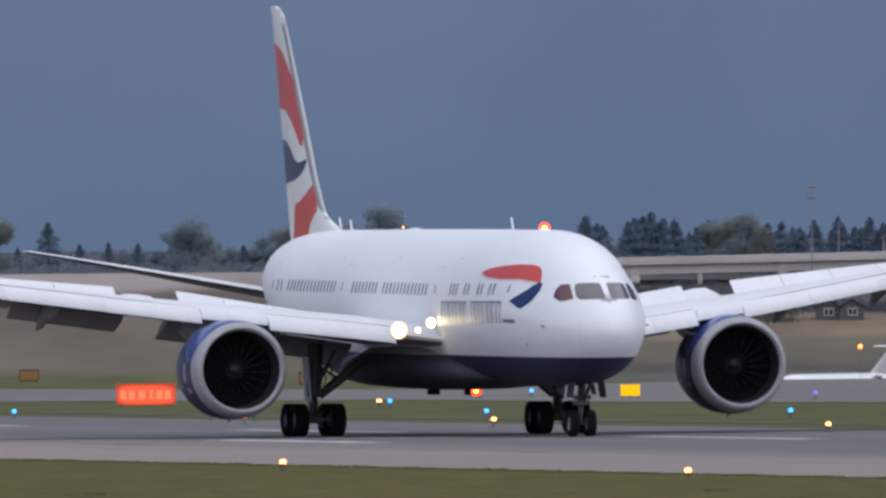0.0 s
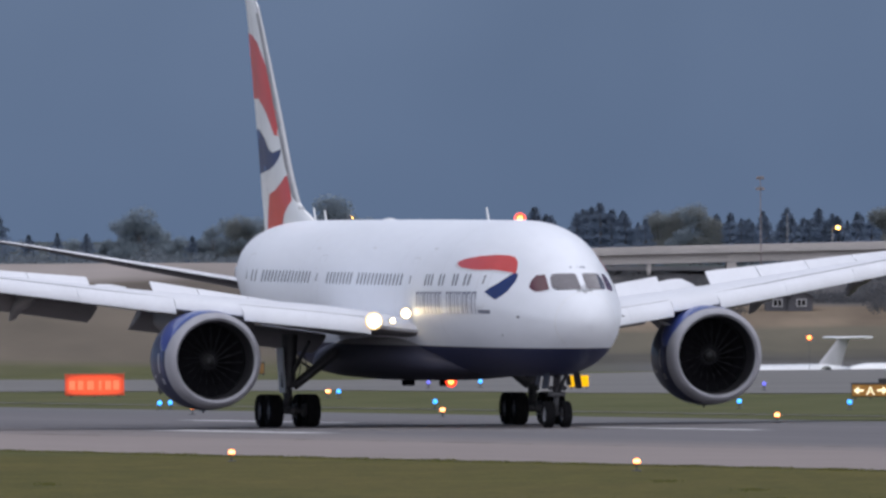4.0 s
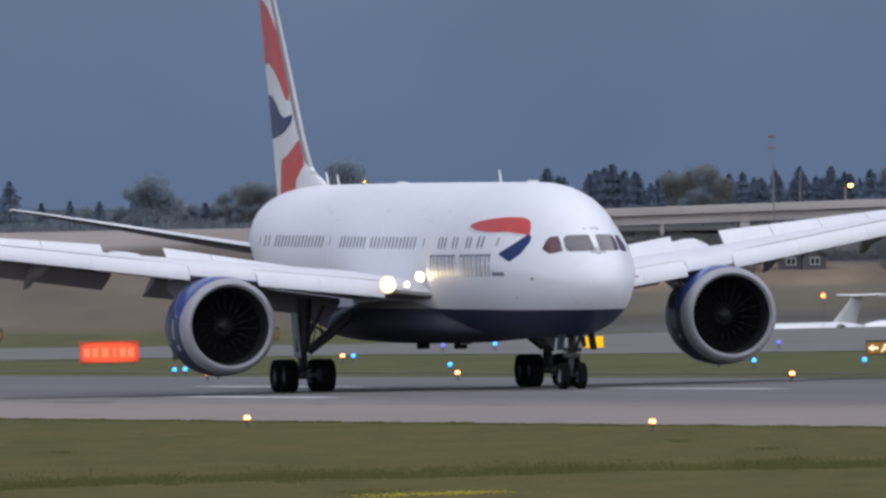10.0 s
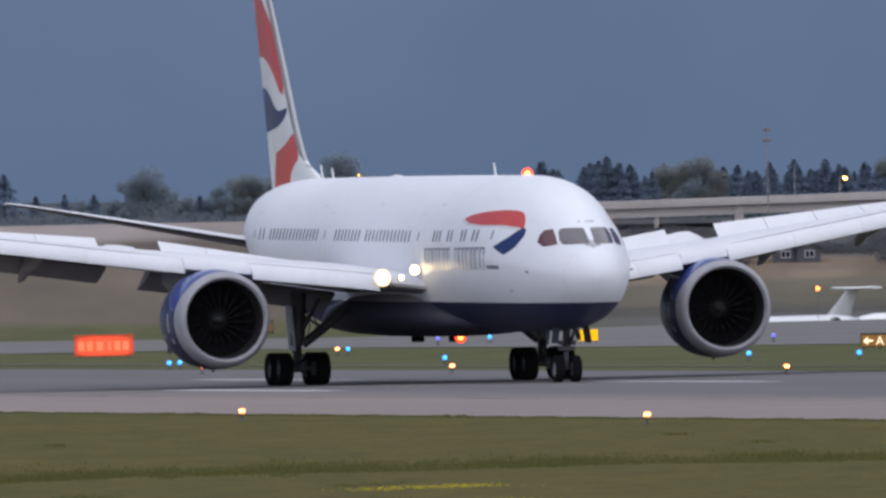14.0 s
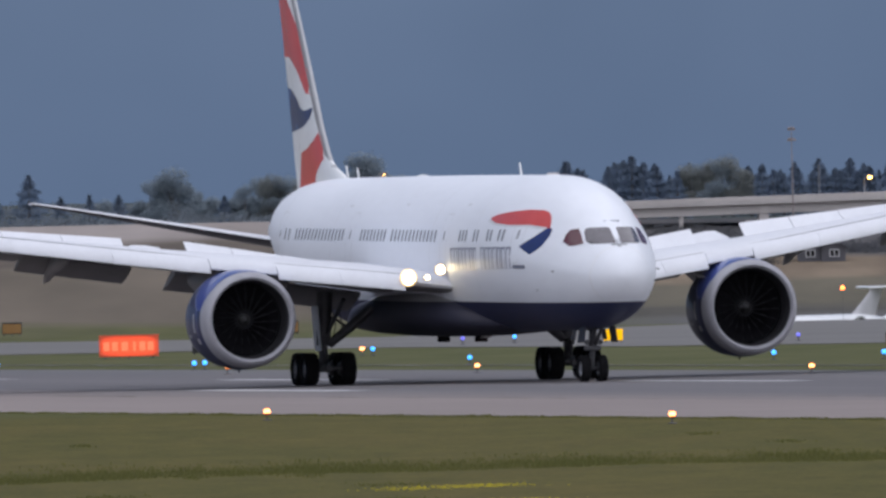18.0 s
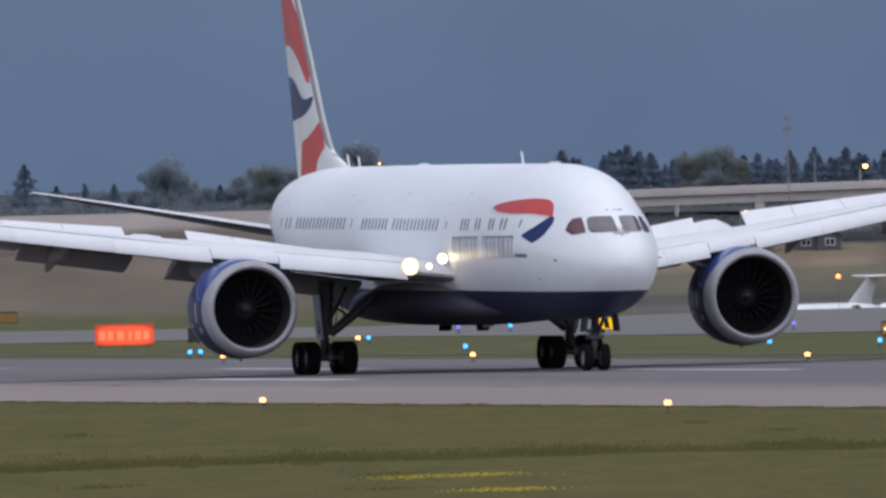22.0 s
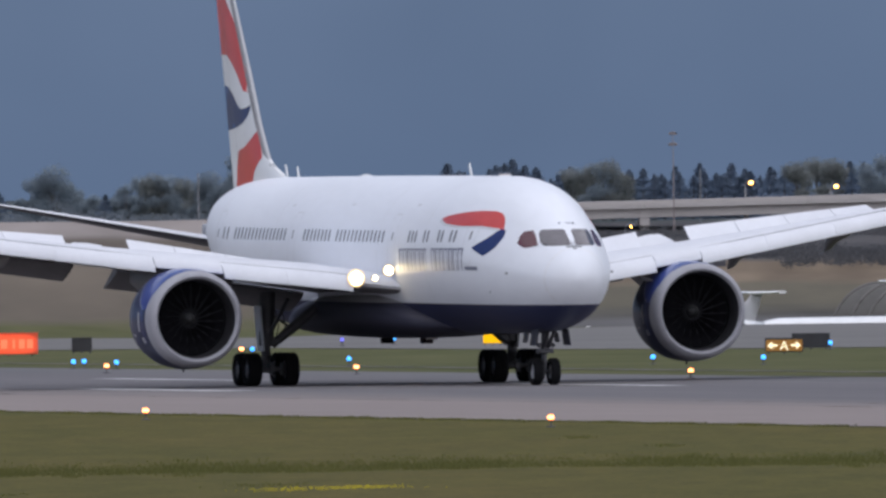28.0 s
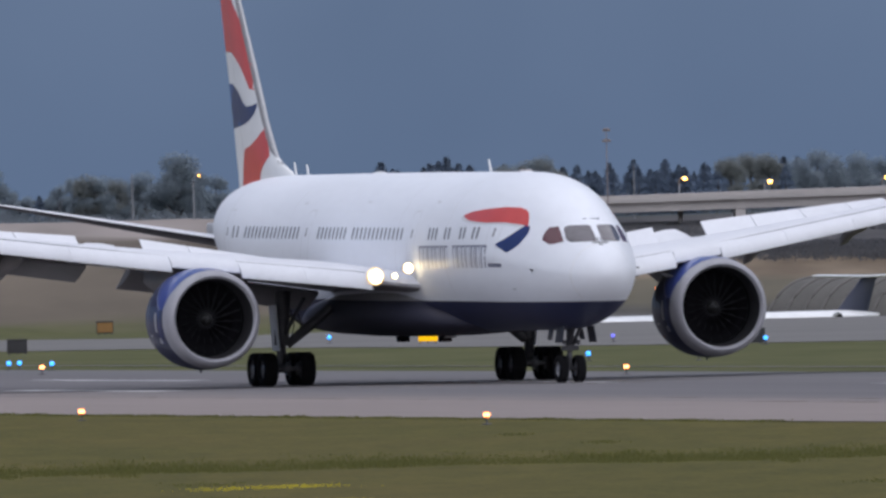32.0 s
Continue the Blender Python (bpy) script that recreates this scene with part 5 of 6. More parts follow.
def legend_letter(parent, text, x, z, size):
    cu = bpy.data.curves.new("letter", "FONT")
    cu.body = text
    cu.size = size
    cu.align_x = "CENTER"
    cu.extrude = 0.008
    tmp = new("letter", cu)
    me = bpy.data.meshes.new_from_object(tmp)
    bpy.data.objects.remove(tmp)
    me.transform(Matrix.Translation((x, -0.13, z)) @ Matrix.Rotation(radians(90), 4, "X"))
    me.materials.clear()
    part("letter", me, M_LEGEND, parent, "glowing letter A")


legend_letter(sign_a, "A", 0.0, 0.19, 0.56)
for d in (-1, 1):
    pts = [(0.0, 0.045), (0.24, 0.045), (0.24, -0.045), (0.0, -0.045)]
    head = [(-0.2, 0.0), (0.02, 0.17), (0.02, -0.17)]
    verts, faces = [], []
    for y in (-0.126, -0.14):
        verts += [(d * 0.52 - d * a * -1 * 0 + (d * 0.02) + d * -a * 1.0, y, 0.39 + b) for a, b in pts + head]
    faces = [(0, 1, 2, 3), (4, 5, 6), (10, 9, 8, 7), (13, 12, 11)]
    part("arrow", mesh_of(verts, faces, False), M_LEGEND, sign_a, "glowing arrow")
back = airfield_sign("sign_back", (30.05, 1442, 0), 1.7, 0.6, None, "unlit back of a black airfield sign")
back2 = airfield_sign("sign_back", (-2.95, 1500, 0), 0.95, 0.62, None, "unlit back of a black airfield sign")
box = airfield_sign("yellow_sign", (16.6, 1525, 0), 0.92, 0.5, M_YELLOW, "bright yellow lit sign box on short legs", 0, 1, M_YELLOW)


def low_post(at, h, glow, label):
    ob = empty("obstruction_light", at)
    part("pole", tube([(0, 0, 0), (0, 0, h)], [0.02, 0.012], 8), M_GEAR, ob)
    part("lamp", lathe([(h, 0.001), (h, 0.12), (h + 0.1, 0.17), (h + 0.26, 0.15), (h + 0.34, 0.001)], 18, "z"), glow, ob, "glowing orange-red lamp")
    return tagged(ob, label, "lamp")


low_post((47.05, 2600, -8.5), 7.2, M_ORANGELAMP, "orange-red lamp on a grey pole beyond the taxiway")


# ---- regional jets on the far apron ----
def regional_jet(at, heading, fin_mat, label, tall=0.0, reach=2.1, nose=0.0):
    """A small jet with tail engines and a T-tail; x forward, z up from the ground."""
    ob = empty("regional_jet", at, heading)
    rings = []
    for x, r, z in ((9.5 + nose, 0.02, 2.25), (9.2 + nose, 0.4, 2.3), (8.3 + nose, 0.85, 2.45), (6.6 + nose, 1.2, 2.6), (4.8 + nose, 1.34, 2.66), (-8, 1.34, 2.66), (-12, 1.1, 2.9), (-15, 0.6, 3.25), (-17.4, 0.12, 3.5)):
        rings.append([Vector((x, r * math.cos(a), z + r * math.sin(a))) for a in np.linspace(0, 2 * math.pi, 28, endpoint=False)])
    part("fuselage", loft(rings), M_WHITE, ob, "white fuselage")
    rings = []
    for z, x0, x1, t in ((3.3, -9.4, -15.4, 0.22), (4.2, -11.2, -15.9, 0.2), (5.9 + tall, -14.4, -17.0, 0.14), (6.3 + tall, -14.8, -17.4, 0.12)):
        rings.append([Vector((x0 + (x1 - x0) * (1 - math.cos(a)) / 2, t * math.sin(a), z)) for a in np.linspace(0, 2 * math.pi, 18, endpoint=False)])
    part("fin", loft(rings), fin_mat, ob, "swept fin")
    for sd in (1, -1):
        rings = []
        for y, x0, x1 in ((0, -14.4, -17.6), (reach * 0.5, -15.2, -17.8), (reach, -16.0, -18.0)):
            rings.append([Vector((x0 + (x1 - x0) * (1 - math.cos(a)) / 2, sd * y, 6.32 + tall + 0.13 * math.sin(a) + 0.02 * y)) for a in np.linspace(0, 2 * math.pi, 14, endpoint=False)])
        part("tailplane", loft(rings), M_WHITE, ob, "white tailplane on top of the fin")
        rings = []
        for y, x0, x1, z in ((1.0, 3.4, -2.6, 1.75), (5.0, 0.8, -2.9, 2.0), (11.0, -3.2, -4.9, 2.4), (11.5, -4.0, -5.2, 3.4)):
            rings.append([Vector((x0 + (x1 - x0) * (1 - math.cos(a)) / 2, sd * y, z + 0.16 * math.sin(a))) for a in np.linspace(0, 2 * math.pi, 14, endpoint=False)])
        part("wing", loft(rings), M_WHITE, ob, "white wing with upturned tip")
        eng = part("engine", lathe([(-8.2, 0.55), (-8.0, 0.72), (-9.0, 0.78), (-10.6, 0.72), (-11.8, 0.5), (-11.8, 0.4)], 24), M_WHITE, ob, "white tail engine", at=(0, sd * 2.2, 3.1))
        part("fan", lathe([(-8.5, 0.001), (-8.5, 0.56)], 20), M_DARK, eng)
        part("gear_leg", tube([(-1.2, sd * 1.6, 0.3), (-1.2, sd * 1.6, 1.8)], 0.1, 8), M_GEAR, ob)
        part("tyre", lathe([(-0.12, 0.2), (-0.14, 0.36), (0.14, 0.36), (0.12, 0.2)], 18, "y"), M_RUBBER, ob, at=(-1.2, sd * 1.6, 0.36))
        for k in range(16):
            part("cabin_window", block((0.22, 0.02, 0.3), (3.6 - 0.75 * k, sd * 1.325, 3.0), 0.006), M_DARK, ob)
    part("gear_leg", tube([(6.4 + nose, 0, 0.25), (6.4 + nose, 0, 1.6)], 0.08, 8), M_GEAR, ob)
    part("tyre", lathe([(-0.1, 0.15), (-0.12, 0.28), (0.12, 0.28), (0.1, 0.15)], 18, "y"), M_RUBBER, ob, at=(6.4 + nose, 0, 0.28))
    return tagged(ob, label, "airplane", group="parked regional jets")


# the first jet's fin is greyed as its shaded side
regional_jet((48.3, 2886, -8.5), 243, M_FINSHADE_PLACARD, "white regional jet with a T-tail fin greyed for shade, parked far off")
regional_jet((64.0, 2974, -8.75), 232, M_TAILBLUE, "white regional jet with a dark blue T-tail fin, parked far off", 0.75, 6.6, 3.4)


def shelter(at, turn, length, half, rise):
    """A long arched shelter: stretched fabric over hoops, closed at both ends."""
    ob = empty("arched_shelter", at, turn)
    arc = [(half * math.cos(a), rise * max(math.sin(a), 0.0) ** 0.9) for a in np.linspace(0, math.pi, 25)]
    rings = [[Vector((x, b, c)) for b, c in arc] for x in np.linspace(0, length, 13)]
    part("cover", loft(rings), M_FABRIC, ob, "dark grey-brown stretched cover")
    k = 0
    while k * 2.45 <= length:
        part("hoop", tube([Vector((k * 2.45, b * 1.01, c * 1.01)) for b, c in arc], 0.13, 6), M_RIB, ob, "pale hoop")
        k += 1
    return tagged(ob, "long low arched shelter with pale hoops beyond the apron", "shelter")


shelter((70.8, 3080, -8.2), -48, 34.0, 6.6, 6.2)


# ---- the road bridge, its lamps and masts ----
def bridge():
    ob = empty("road_bridge", (0, 3405, 0))
    def deck_z(x):
        return 5.42 + 0.0135 * (x - 40)
    def slab(x0, x1, y0, y1, z0, z1, name, material):
        verts = []
        for x in (x0, x1):
            d = deck_z(x)
            verts += [(x, y0, d + z0), (x, y1, d + z0), (x, y1, d + z1), (x, y0, d + z1)]
        bm = bmesh.new()
        bm.from_mesh(mesh_of(verts, [(0, 1, 2, 3), (7, 6, 5, 4), (0, 4, 5, 1), (1, 5, 6, 2), (2, 6, 7, 3), (3, 7, 4, 0)], False))
        bmesh.ops.recalc_face_normals(bm, faces=bm.faces)
        bmesh.ops.bevel(bm, geom=bm.edges[:], offset=0.03, segments=1, affect="EDGES")
        part(name, bm, material, ob)
    piers = [22.0, 37.6, 53.35, 70.55, 87.5, 104.5, 121.5]
    for a, b in zip(piers[:-1], piers[1:]):
        slab(a + 0.02, b - 0.02, -6, 6, -0.25, 0.0, "deck", M_CONCRETE)
        slab(a + 0.02, b - 0.02, -6.0, -5.7, 0.002, 0.6, "parapet", M_CONCRETE)
        slab(a + 0.02, b - 0.02, 5.7, 6.0, 0.002, 0.6, "parapet", M_CONCRETE)
        for y in (-5.0, -1.7, 1.7, 5.0):
            slab(a + 0.35, b - 0.35, y - 0.3, y + 0.3, -1.25, -0.252, "girder", M_CONCRETE)
    for x in piers:
        d = deck_z(x)
        part("pier_cap", block((1.1, 11.0, 0.8), (x, 0, d - 1.7), 0.06), M_CONCRETE, ob)
        part("bearing_block", block((0.95, 10.9, 1.0), (x, 0, d - 0.77), 0.04), M_CONCRETE, ob)
        for y in (-4, 0, 4):
            part("pier", tube([(x, y, lie(3405 + y) - 0.6), (x, y, d - 2.05)], 0.45, 18), M_CONCRETE, ob)
    # slender props between the main piers
    for x, y in ((44.55, -4.9), (64.3, 1.7)):
        part("pier", tube([(x, y, lie(3405 + y) - 0.6), (x, y, deck_z(x) - 1.24)], 0.26, 14), M_CONCRETE, ob)
    return tagged(ob, "pale concrete road bridge on round piers", "bridge")


bridge()


def street_lamp(at, h, reach, label, big=1.0):
    ob = empty("street_lamp", at)
    part("pole", tube([(0, 0, 0), (0, 0, h * 0.6), (0, 0, h - 0.3), (reach * 0.25, 0, h), (reach, 0, h + 0.1)], [0.1, 0.08, 0.06, 0.05, 0.04], 8), M_POLE, ob)
    part("head", block((0.8, 0.34, 0.16), (reach + 0.2, 0, h + 0.12), 0.05), M_POLE, ob)
    part("lens", block((0.42 * big, 0.3, 0.3 * big), (reach + 0.2, -0.06, h - 0.04), 0.06), M_STREET, ob, "glowing sodium lens")
    return tagged(ob, label, "street lamp", group="street lamps")


for x, y, z, base, big in ((64.8, 3410, 7.95, 6.0, 1), (73.95, 3412, 7.45, 6.0, 1), (13.1, 3440, 9.5, 4.0, 0.4), (50.7, 3330, 3.55, 0.3, 0.5), (86.5, 3412, 7.6, 6.3, 1), (97.5, 3414, 7.7, 6.4, 1), (29.3, 3445, 8.4, 4.2, 0.5)):
    street_lamp((x - 0.5, y, base), z - base, 0.4, "lit sodium street lamp on a grey pole beside the road", big)


def mast(at, h, label, arms):
    ob = empty("high_mast", at)
    metal = M_MAST if arms else M_POLE
    part("pole", tube([(0, 0, 0), (0, 0, h * 0.6), (0, 0, h)], [0.11, 0.06, 0.035] if arms else [0.09, 0.08, 0.06], 8), metal, ob)
    if arms:
        # two clusters of floodlights, one above the other
        for top, n, reach in ((h + 0.1, 4, 0.32), (h - 1.05, 5, 0.36)):
            part("ring", lathe([(top - 0.05, reach - 0.06), (top, reach), (top + 0.05, reach - 0.06), (top - 0.05, reach - 0.06)], 20, "z"), metal, ob)
            for k in range(n):
                a = 2 * math.pi * k / n + 0.4
                part("floodlight", block((0.26, 0.2, 0.24), (reach * math.cos(a), reach * math.sin(a), top - 0.16), 0.05), metal, ob)
    return tagged(ob, label, "mast")


mast((56.4, 3395, 2.0), 11.3, "tall thin brown high-mast light pole paled with haze, unlit", True)
mast((59.75, 3425, 3.6), 5.8, "slim pale pole beside the road", False)
mast((6.0, 3440, 3.9), 5.9, "slim pale pole beside the road", False)


def house(at, label):
    """Two small gabled wings side by side, each with one white-framed window."""
    ob = empty("house", at)
    for x0, x1, peak, dy in ((-2.35, -0.02, 2.0, 0.0), (0.02, 2.5, 1.95, -0.5)):
        w, xm = x1 - x0, (x0 + x1) / 2
        wall = [(x0, -3 + dy, -0.8), (x1, -3 + dy, -0.8), (x1, -3 + dy, 1.25), (xm, -3 + dy, peak), (x0, -3 + dy, 1.25)]
        back = [(a, 3.0, c) for a, b, c in wall]
        n = 5
        part("wall", mesh_of(wall + back, [(0, 1, 2, 3, 4), (9, 8, 7, 6, 5)] + [(i, i + n, (i + 1) % n + n, (i + 1) % n) for i in range(n)], False), M_WALL, ob)
        for a, b in (((x0 - 0.25, 1.12), (xm, peak + 0.03)), ((x1 + 0.25, 1.12), (xm, peak + 0.03))):
            pts = []
            for y in (-3.35 + dy, 3.3):
                pts += [(a[0], y, a[1]), (b[0], y, b[1]), (b[0], y, b[1] + 0.1), (a[0], y, a[1] + 0.1)]
            part("roof", mesh_of(pts, [(0, 1, 2, 3), (7, 6, 5, 4), (0, 4, 5, 1), (2, 6, 7, 3), (0, 3, 7, 4), (1, 5, 6, 2)], False), M_ROOF, ob, "dark gable roof slope")
        win = part("window", block((1.05, 0.1, 0.8), (xm + 0.1, -3.05 + dy, 0.72), 0.02), M_TRIM, ob, "white-framed window")
        for dx in (-0.23, 0.23):
            part("pane", block((0.34, 0.04, 0.56), (xm + 0.1 + dx, -3.1 + dy, 0.72), 0.01), M_DARK, win)
    part("chimney", block((0.4, 0.4, 0.7), (-0.3, 1.0, 2.0), 0.03), M_WALL, ob)
    return tagged(ob, label, "house")


house((57.2, 3281, lie(3281)), "low dark gabled house with white-framed windows below the bridge")


# ---- trees ----
def leaf_clumps(points, size, rng, flat=0.6, facing=None):
    """Small bent leaf clumps at points, as one mesh; facing gives the way a clump's leaves mostly turn."""
    verts, faces, turns = [], [], []
    for k, p in enumerate(points):
        s = size * rng.uniform(0.6, 1.35)
        a = Vector((rng.uniform(-1, 1), rng.uniform(-1, 1), rng.uniform(-flat, flat))).normalized()
        b = a.cross(Vector((rng.uniform(-1, 1), rng.uniform(-1, 1), rng.uniform(-1, 1)))).normalized()
        c = a.cross(b)
        out = facing[k] if facing else Vector((rng.gauss(0, 0.3), rng.gauss(0, 0.3) - 0.8, 0.5)).normalized()
        if c.dot(out) < 0:
            b, c = -b, -c
        i = len(verts)
        verts += [p - a * s, p - b * s * 0.75 + c * s * 0.25, p + a * s, p + b * s * 0.75 + c * s * 0.3]
        faces += [(i, i + 1, i + 2), (i, i + 2, i + 3)]
        turns += [out] * 4
    me = mesh_of(verts, faces, True)
    me.normals_split_custom_set_from_vertices([tuple(v) for v in turns])
    return me


def broadleaf(seed, h, spread, leaf, label):
    rng = random.Random(seed)
    ob = empty("tree")
    trunk = [tube([(0, 0, -0.5), (0.05 * h * rng.uniform(-1, 1), 0, h * 0.3), (0.03 * h, 0.02 * h, h * 0.7)], [h * 0.035, h * 0.026, h * 0.01], 8)]
    blobs = []
    for k in range(11):
        a, e = rng.uniform(0, 6.28), rng.uniform(0.25, 0.95)
        r = spread * rng.uniform(0.25, 0.85) * (1.25 - e)
        tip = Vector((r * math.cos(a), r * math.sin(a), h * e))
        blobs.append((tip, spread * rng.uniform(0.22, 0.42)))
        trunk.append(tube([(0, 0, h * e * 0.45), tip * 0.6 + Vector((0, 0, h * e * 0.28)), tip], [h * 0.014, h * 0.008, h * 0.003], 5))
    part("trunk", joined(trunk), M_BARK, ob)
    pts, ways, heart = [], [], Vector((0, 0, h * 0.5))
    for c, r in blobs:
        for _ in range(620):
            d = Vector((rng.gauss(0, 1), rng.gauss(0, 1), rng.gauss(0, 0.8))).normalized() * r * rng.uniform(0.5, 1.12)
            pts.append(c + d)
            way = d.normalized() * 0.6 + (c + d - heart).normalized() * 0.7
            ways.append(Vector((way.x + rng.gauss(0, 0.2), way.y + rng.gauss(0, 0.2), way.z * 0.3 + rng.gauss(0, 0.15))).normalized())
    part("crown", leaf_clumps(pts, h * 0.0155, rng, facing=ways), leaf, ob)
    return tagged(ob, label, "tree", group="trees on the horizon")


def conifer(seed, h, label):
    rng = random.Random(seed)
    ob = empty("tree")
    part("trunk", tube([(0, 0, -0.5), (0, 0, h * 0.5), (0, 0, h * 0.98)], [h * 0.022, h * 0.014, h * 0.003], 7), M_BARK, ob)
    pts, ways = [], []
    for k in range(1500):
        f = rng.uniform(0.08, 1.0)
        tier = 0.75 + 0.25 * math.sin(f * 42 + seed)
        r = h * 0.27 * (1 - f) ** 0.8 * tier * math.sqrt(rng.uniform(0.2, 1.15))
        a = rng.uniform(0, 6.28)
        lop = 1 + 0.25 * math.sin(a * 2 + seed)
        pts.append(Vector((r * lop * math.cos(a), r * lop * math.sin(a), h * f - r * 0.35)))
        ways.append(Vector((math.cos(a) + rng.gauss(0, 0.25), math.sin(a) + rng.gauss(0, 0.25), 0.25 + rng.gauss(0, 0.2))).normalized())
    part("crown", leaf_clumps(pts, h * 0.019, rng, 0.3, ways), M_NEEDLE, ob)
    return tagged(ob, label, "tree", group="trees on the horizon")


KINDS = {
    "b": [broadleaf(3, 1.0 * 6, 3.0, M_LEAF, "round-crowned broadleaf tree in dull leaf, tinted with haze"), broadleaf(8, 6.0, 2.7, M_LEAF, "round-crowned broadleaf tree in dull leaf, tinted with haze")],
    "s": [broadleaf(14, 6.0, 3.4, M_LEAF2, "broad tree in thin spring leaf, tinted with haze, beyond the road"), broadleaf(21, 6.0, 2.9, M_LEAF2, "broad tree in thin spring leaf, tinted with haze, beyond the road")],
    "c": [conifer(5, 6.0, "dark narrow conifer, tinted with haze, on the rise beyond the road"), conifer(6, 6.0, "dark narrow conifer, tinted with haze, on the rise beyond the road"), conifer(9, 6.0, "dark narrow conifer, tinted with haze, on the rise beyond the road")],
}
USED = set()
tree_rng = random.Random(11)


def plant(kind, x, top, y=3600.0, wide=1.0):
    """A tree whose tip stands at a height; scaled evenly from its kind."""
    base = lie(y) - 0.2
    f = (top - base) / 6.0
    src = tree_rng.choice(KINDS[kind])
    wide = wide * (1.9 if kind == "c" else 1.2)
    m = Matrix.Translation((x, y, base)) @ Matrix.Rotation(tree_rng.uniform(0, 6.28), 4, "Z") @ Matrix.Diagonal((f * wide, f * wide, f, 1))
    if src.name in USED:
        t = copy_thing(src, m)
        t.scale = (f * wide, f * wide, f)
    else:
        USED.add(src.name)
        src.matrix_world = m
    return


# trees by kind: place across, height of the tip, distance
for kind, x, top, y, wide in (("s", -60.0, 8.77, 3603, 1.0), ("b", -56.0, 8.89, 3621, 1.0), ("c", -52.0, 9.65, 3643, 1.0), ("c", -48.0, 8.70, 3621, 1.0), ("s", -44.0, 9.66, 3644, 1.0), ("c", -40.0, 9.70, 3656, 1.0), ("s", -36.0, 9.27, 3622, 1.0), ("s", -32.0, 10.02, 3601, 1.0), ("c", -29.8, 7.68, 3620, 1.0), ("c", -26.2, 10.50, 3600, 1.0), ("c", -22.9, 7.98, 3640, 1.0), ("c", -19.4, 8.13, 3600, 1.0), ("b", -18.1, 7.19, 3650, 1.0), ("c", -16.1, 8.03, 3600, 1.0), ("b", -12.4, 9.07, 3610, 1.0), ("b", -9.8, 10.20, 3580, 1.1), ("b", -7.4, 7.96, 3640, 1.0), ("b", -5.5, 7.26, 3650, 1.0)):
    plant(kind, x, top, y, wide)
for kind, x, top, y, wide in (("c", -4.2, 7.67, 3600, 1.0), ("b", -2.9, 7.45, 3650, 1.0), ("b", -1.9, 8.42, 3600, 1.0), ("b", -0.3, 9.20, 3640, 1.0), ("s", 1.0, 9.29, 3600, 1.0), ("b", 2.2, 9.12, 3600, 1.0), ("b", 2.9, 9.13, 3640, 1.0), ("s", 5.1, 8.87, 3620, 1.0), ("b", 7.7, 9.44, 3600, 1.0), ("b", 11.2, 11.4, 3590, 1.1), ("b", 11.6, 11.1, 3590, 1.0), ("b", 13.8, 9.63, 3630, 1.0), ("b", 15.9, 9.05, 3600, 1.0), ("b", 27.0, 8.54, 3600, 1.0), ("b", 29.6, 8.29, 3600, 1.0), ("c", 34.1, 10.55, 3581, 1.0), ("c", 34.5, 10.54, 3600, 1.0), ("c", 35.6, 9.76, 3595, 1.0)):
    plant(kind, x, top, y, wide)
for kind, x, top, y, wide in (("c", 38.7, 9.88, 3560, 1.0), ("c", 39.8, 10.29, 3600, 1.0), ("c", 40.1, 10.13, 3595, 1.0), ("c", 40.8, 10.52, 3600, 1.0), ("c", 41.3, 10.87, 3560, 1.0), ("c", 41.7, 11.00, 3600, 1.0), ("c", 42.5, 10.14, 3560, 1.0), ("c", 43.1, 10.21, 3600, 1.0), ("c", 44.3, 10.06, 3600, 1.0), ("c", 44.5, 9.74, 3595, 1.0), ("c", 46.3, 9.15, 3560, 1.0), ("s", 48.3, 9.24, 3595, 1.0), ("b", 48.7, 9.44, 3600, 1.0), ("s", 50.2, 9.6, 3595, 0.95), ("b", 51.3, 9.75, 3560, 0.95), ("s", 52.4, 10.05, 3560, 0.9), ("c", 54.5, 9.15, 3560, 1.0), ("c", 57.0, 9.07, 3560, 1.0)):
    plant(kind, x, top, y, wide)
for kind, x, top, y, wide in (("c", 58.2, 8.66, 3560, 1.0), ("c", 60.4, 9.13, 3595, 1.0), ("c", 61.4, 8.81, 3560, 1.0), ("c", 62.6, 9.28, 3560, 1.0), ("c", 64.1, 9.06, 3570, 1.0), ("c", 64.5, 8.84, 3560, 1.0), ("c", 66.4, 8.66, 3560, 1.0), ("c", 66.4, 8.68, 3630, 1.0), ("c", 67.1, 9.49, 3560, 1.0), ("c", 67.7, 9.25, 3560, 1.0), ("c", 68.1, 8.84, 3565, 1.0), ("c", 70.2, 9.56, 3575, 1.0), ("c", 72.5, 9.42, 3610, 1.0), ("s", 73.1, 9.48, 3565, 1.0), ("s", 76.7, 9.92, 3630, 1.0), ("s", 78.6, 9.79, 3615, 1.0), ("c", 79.2, 9.09, 3570, 1.0), ("b", 81.6, 9.33, 3605, 1.0)):
    plant(kind, x, top, y, wide)
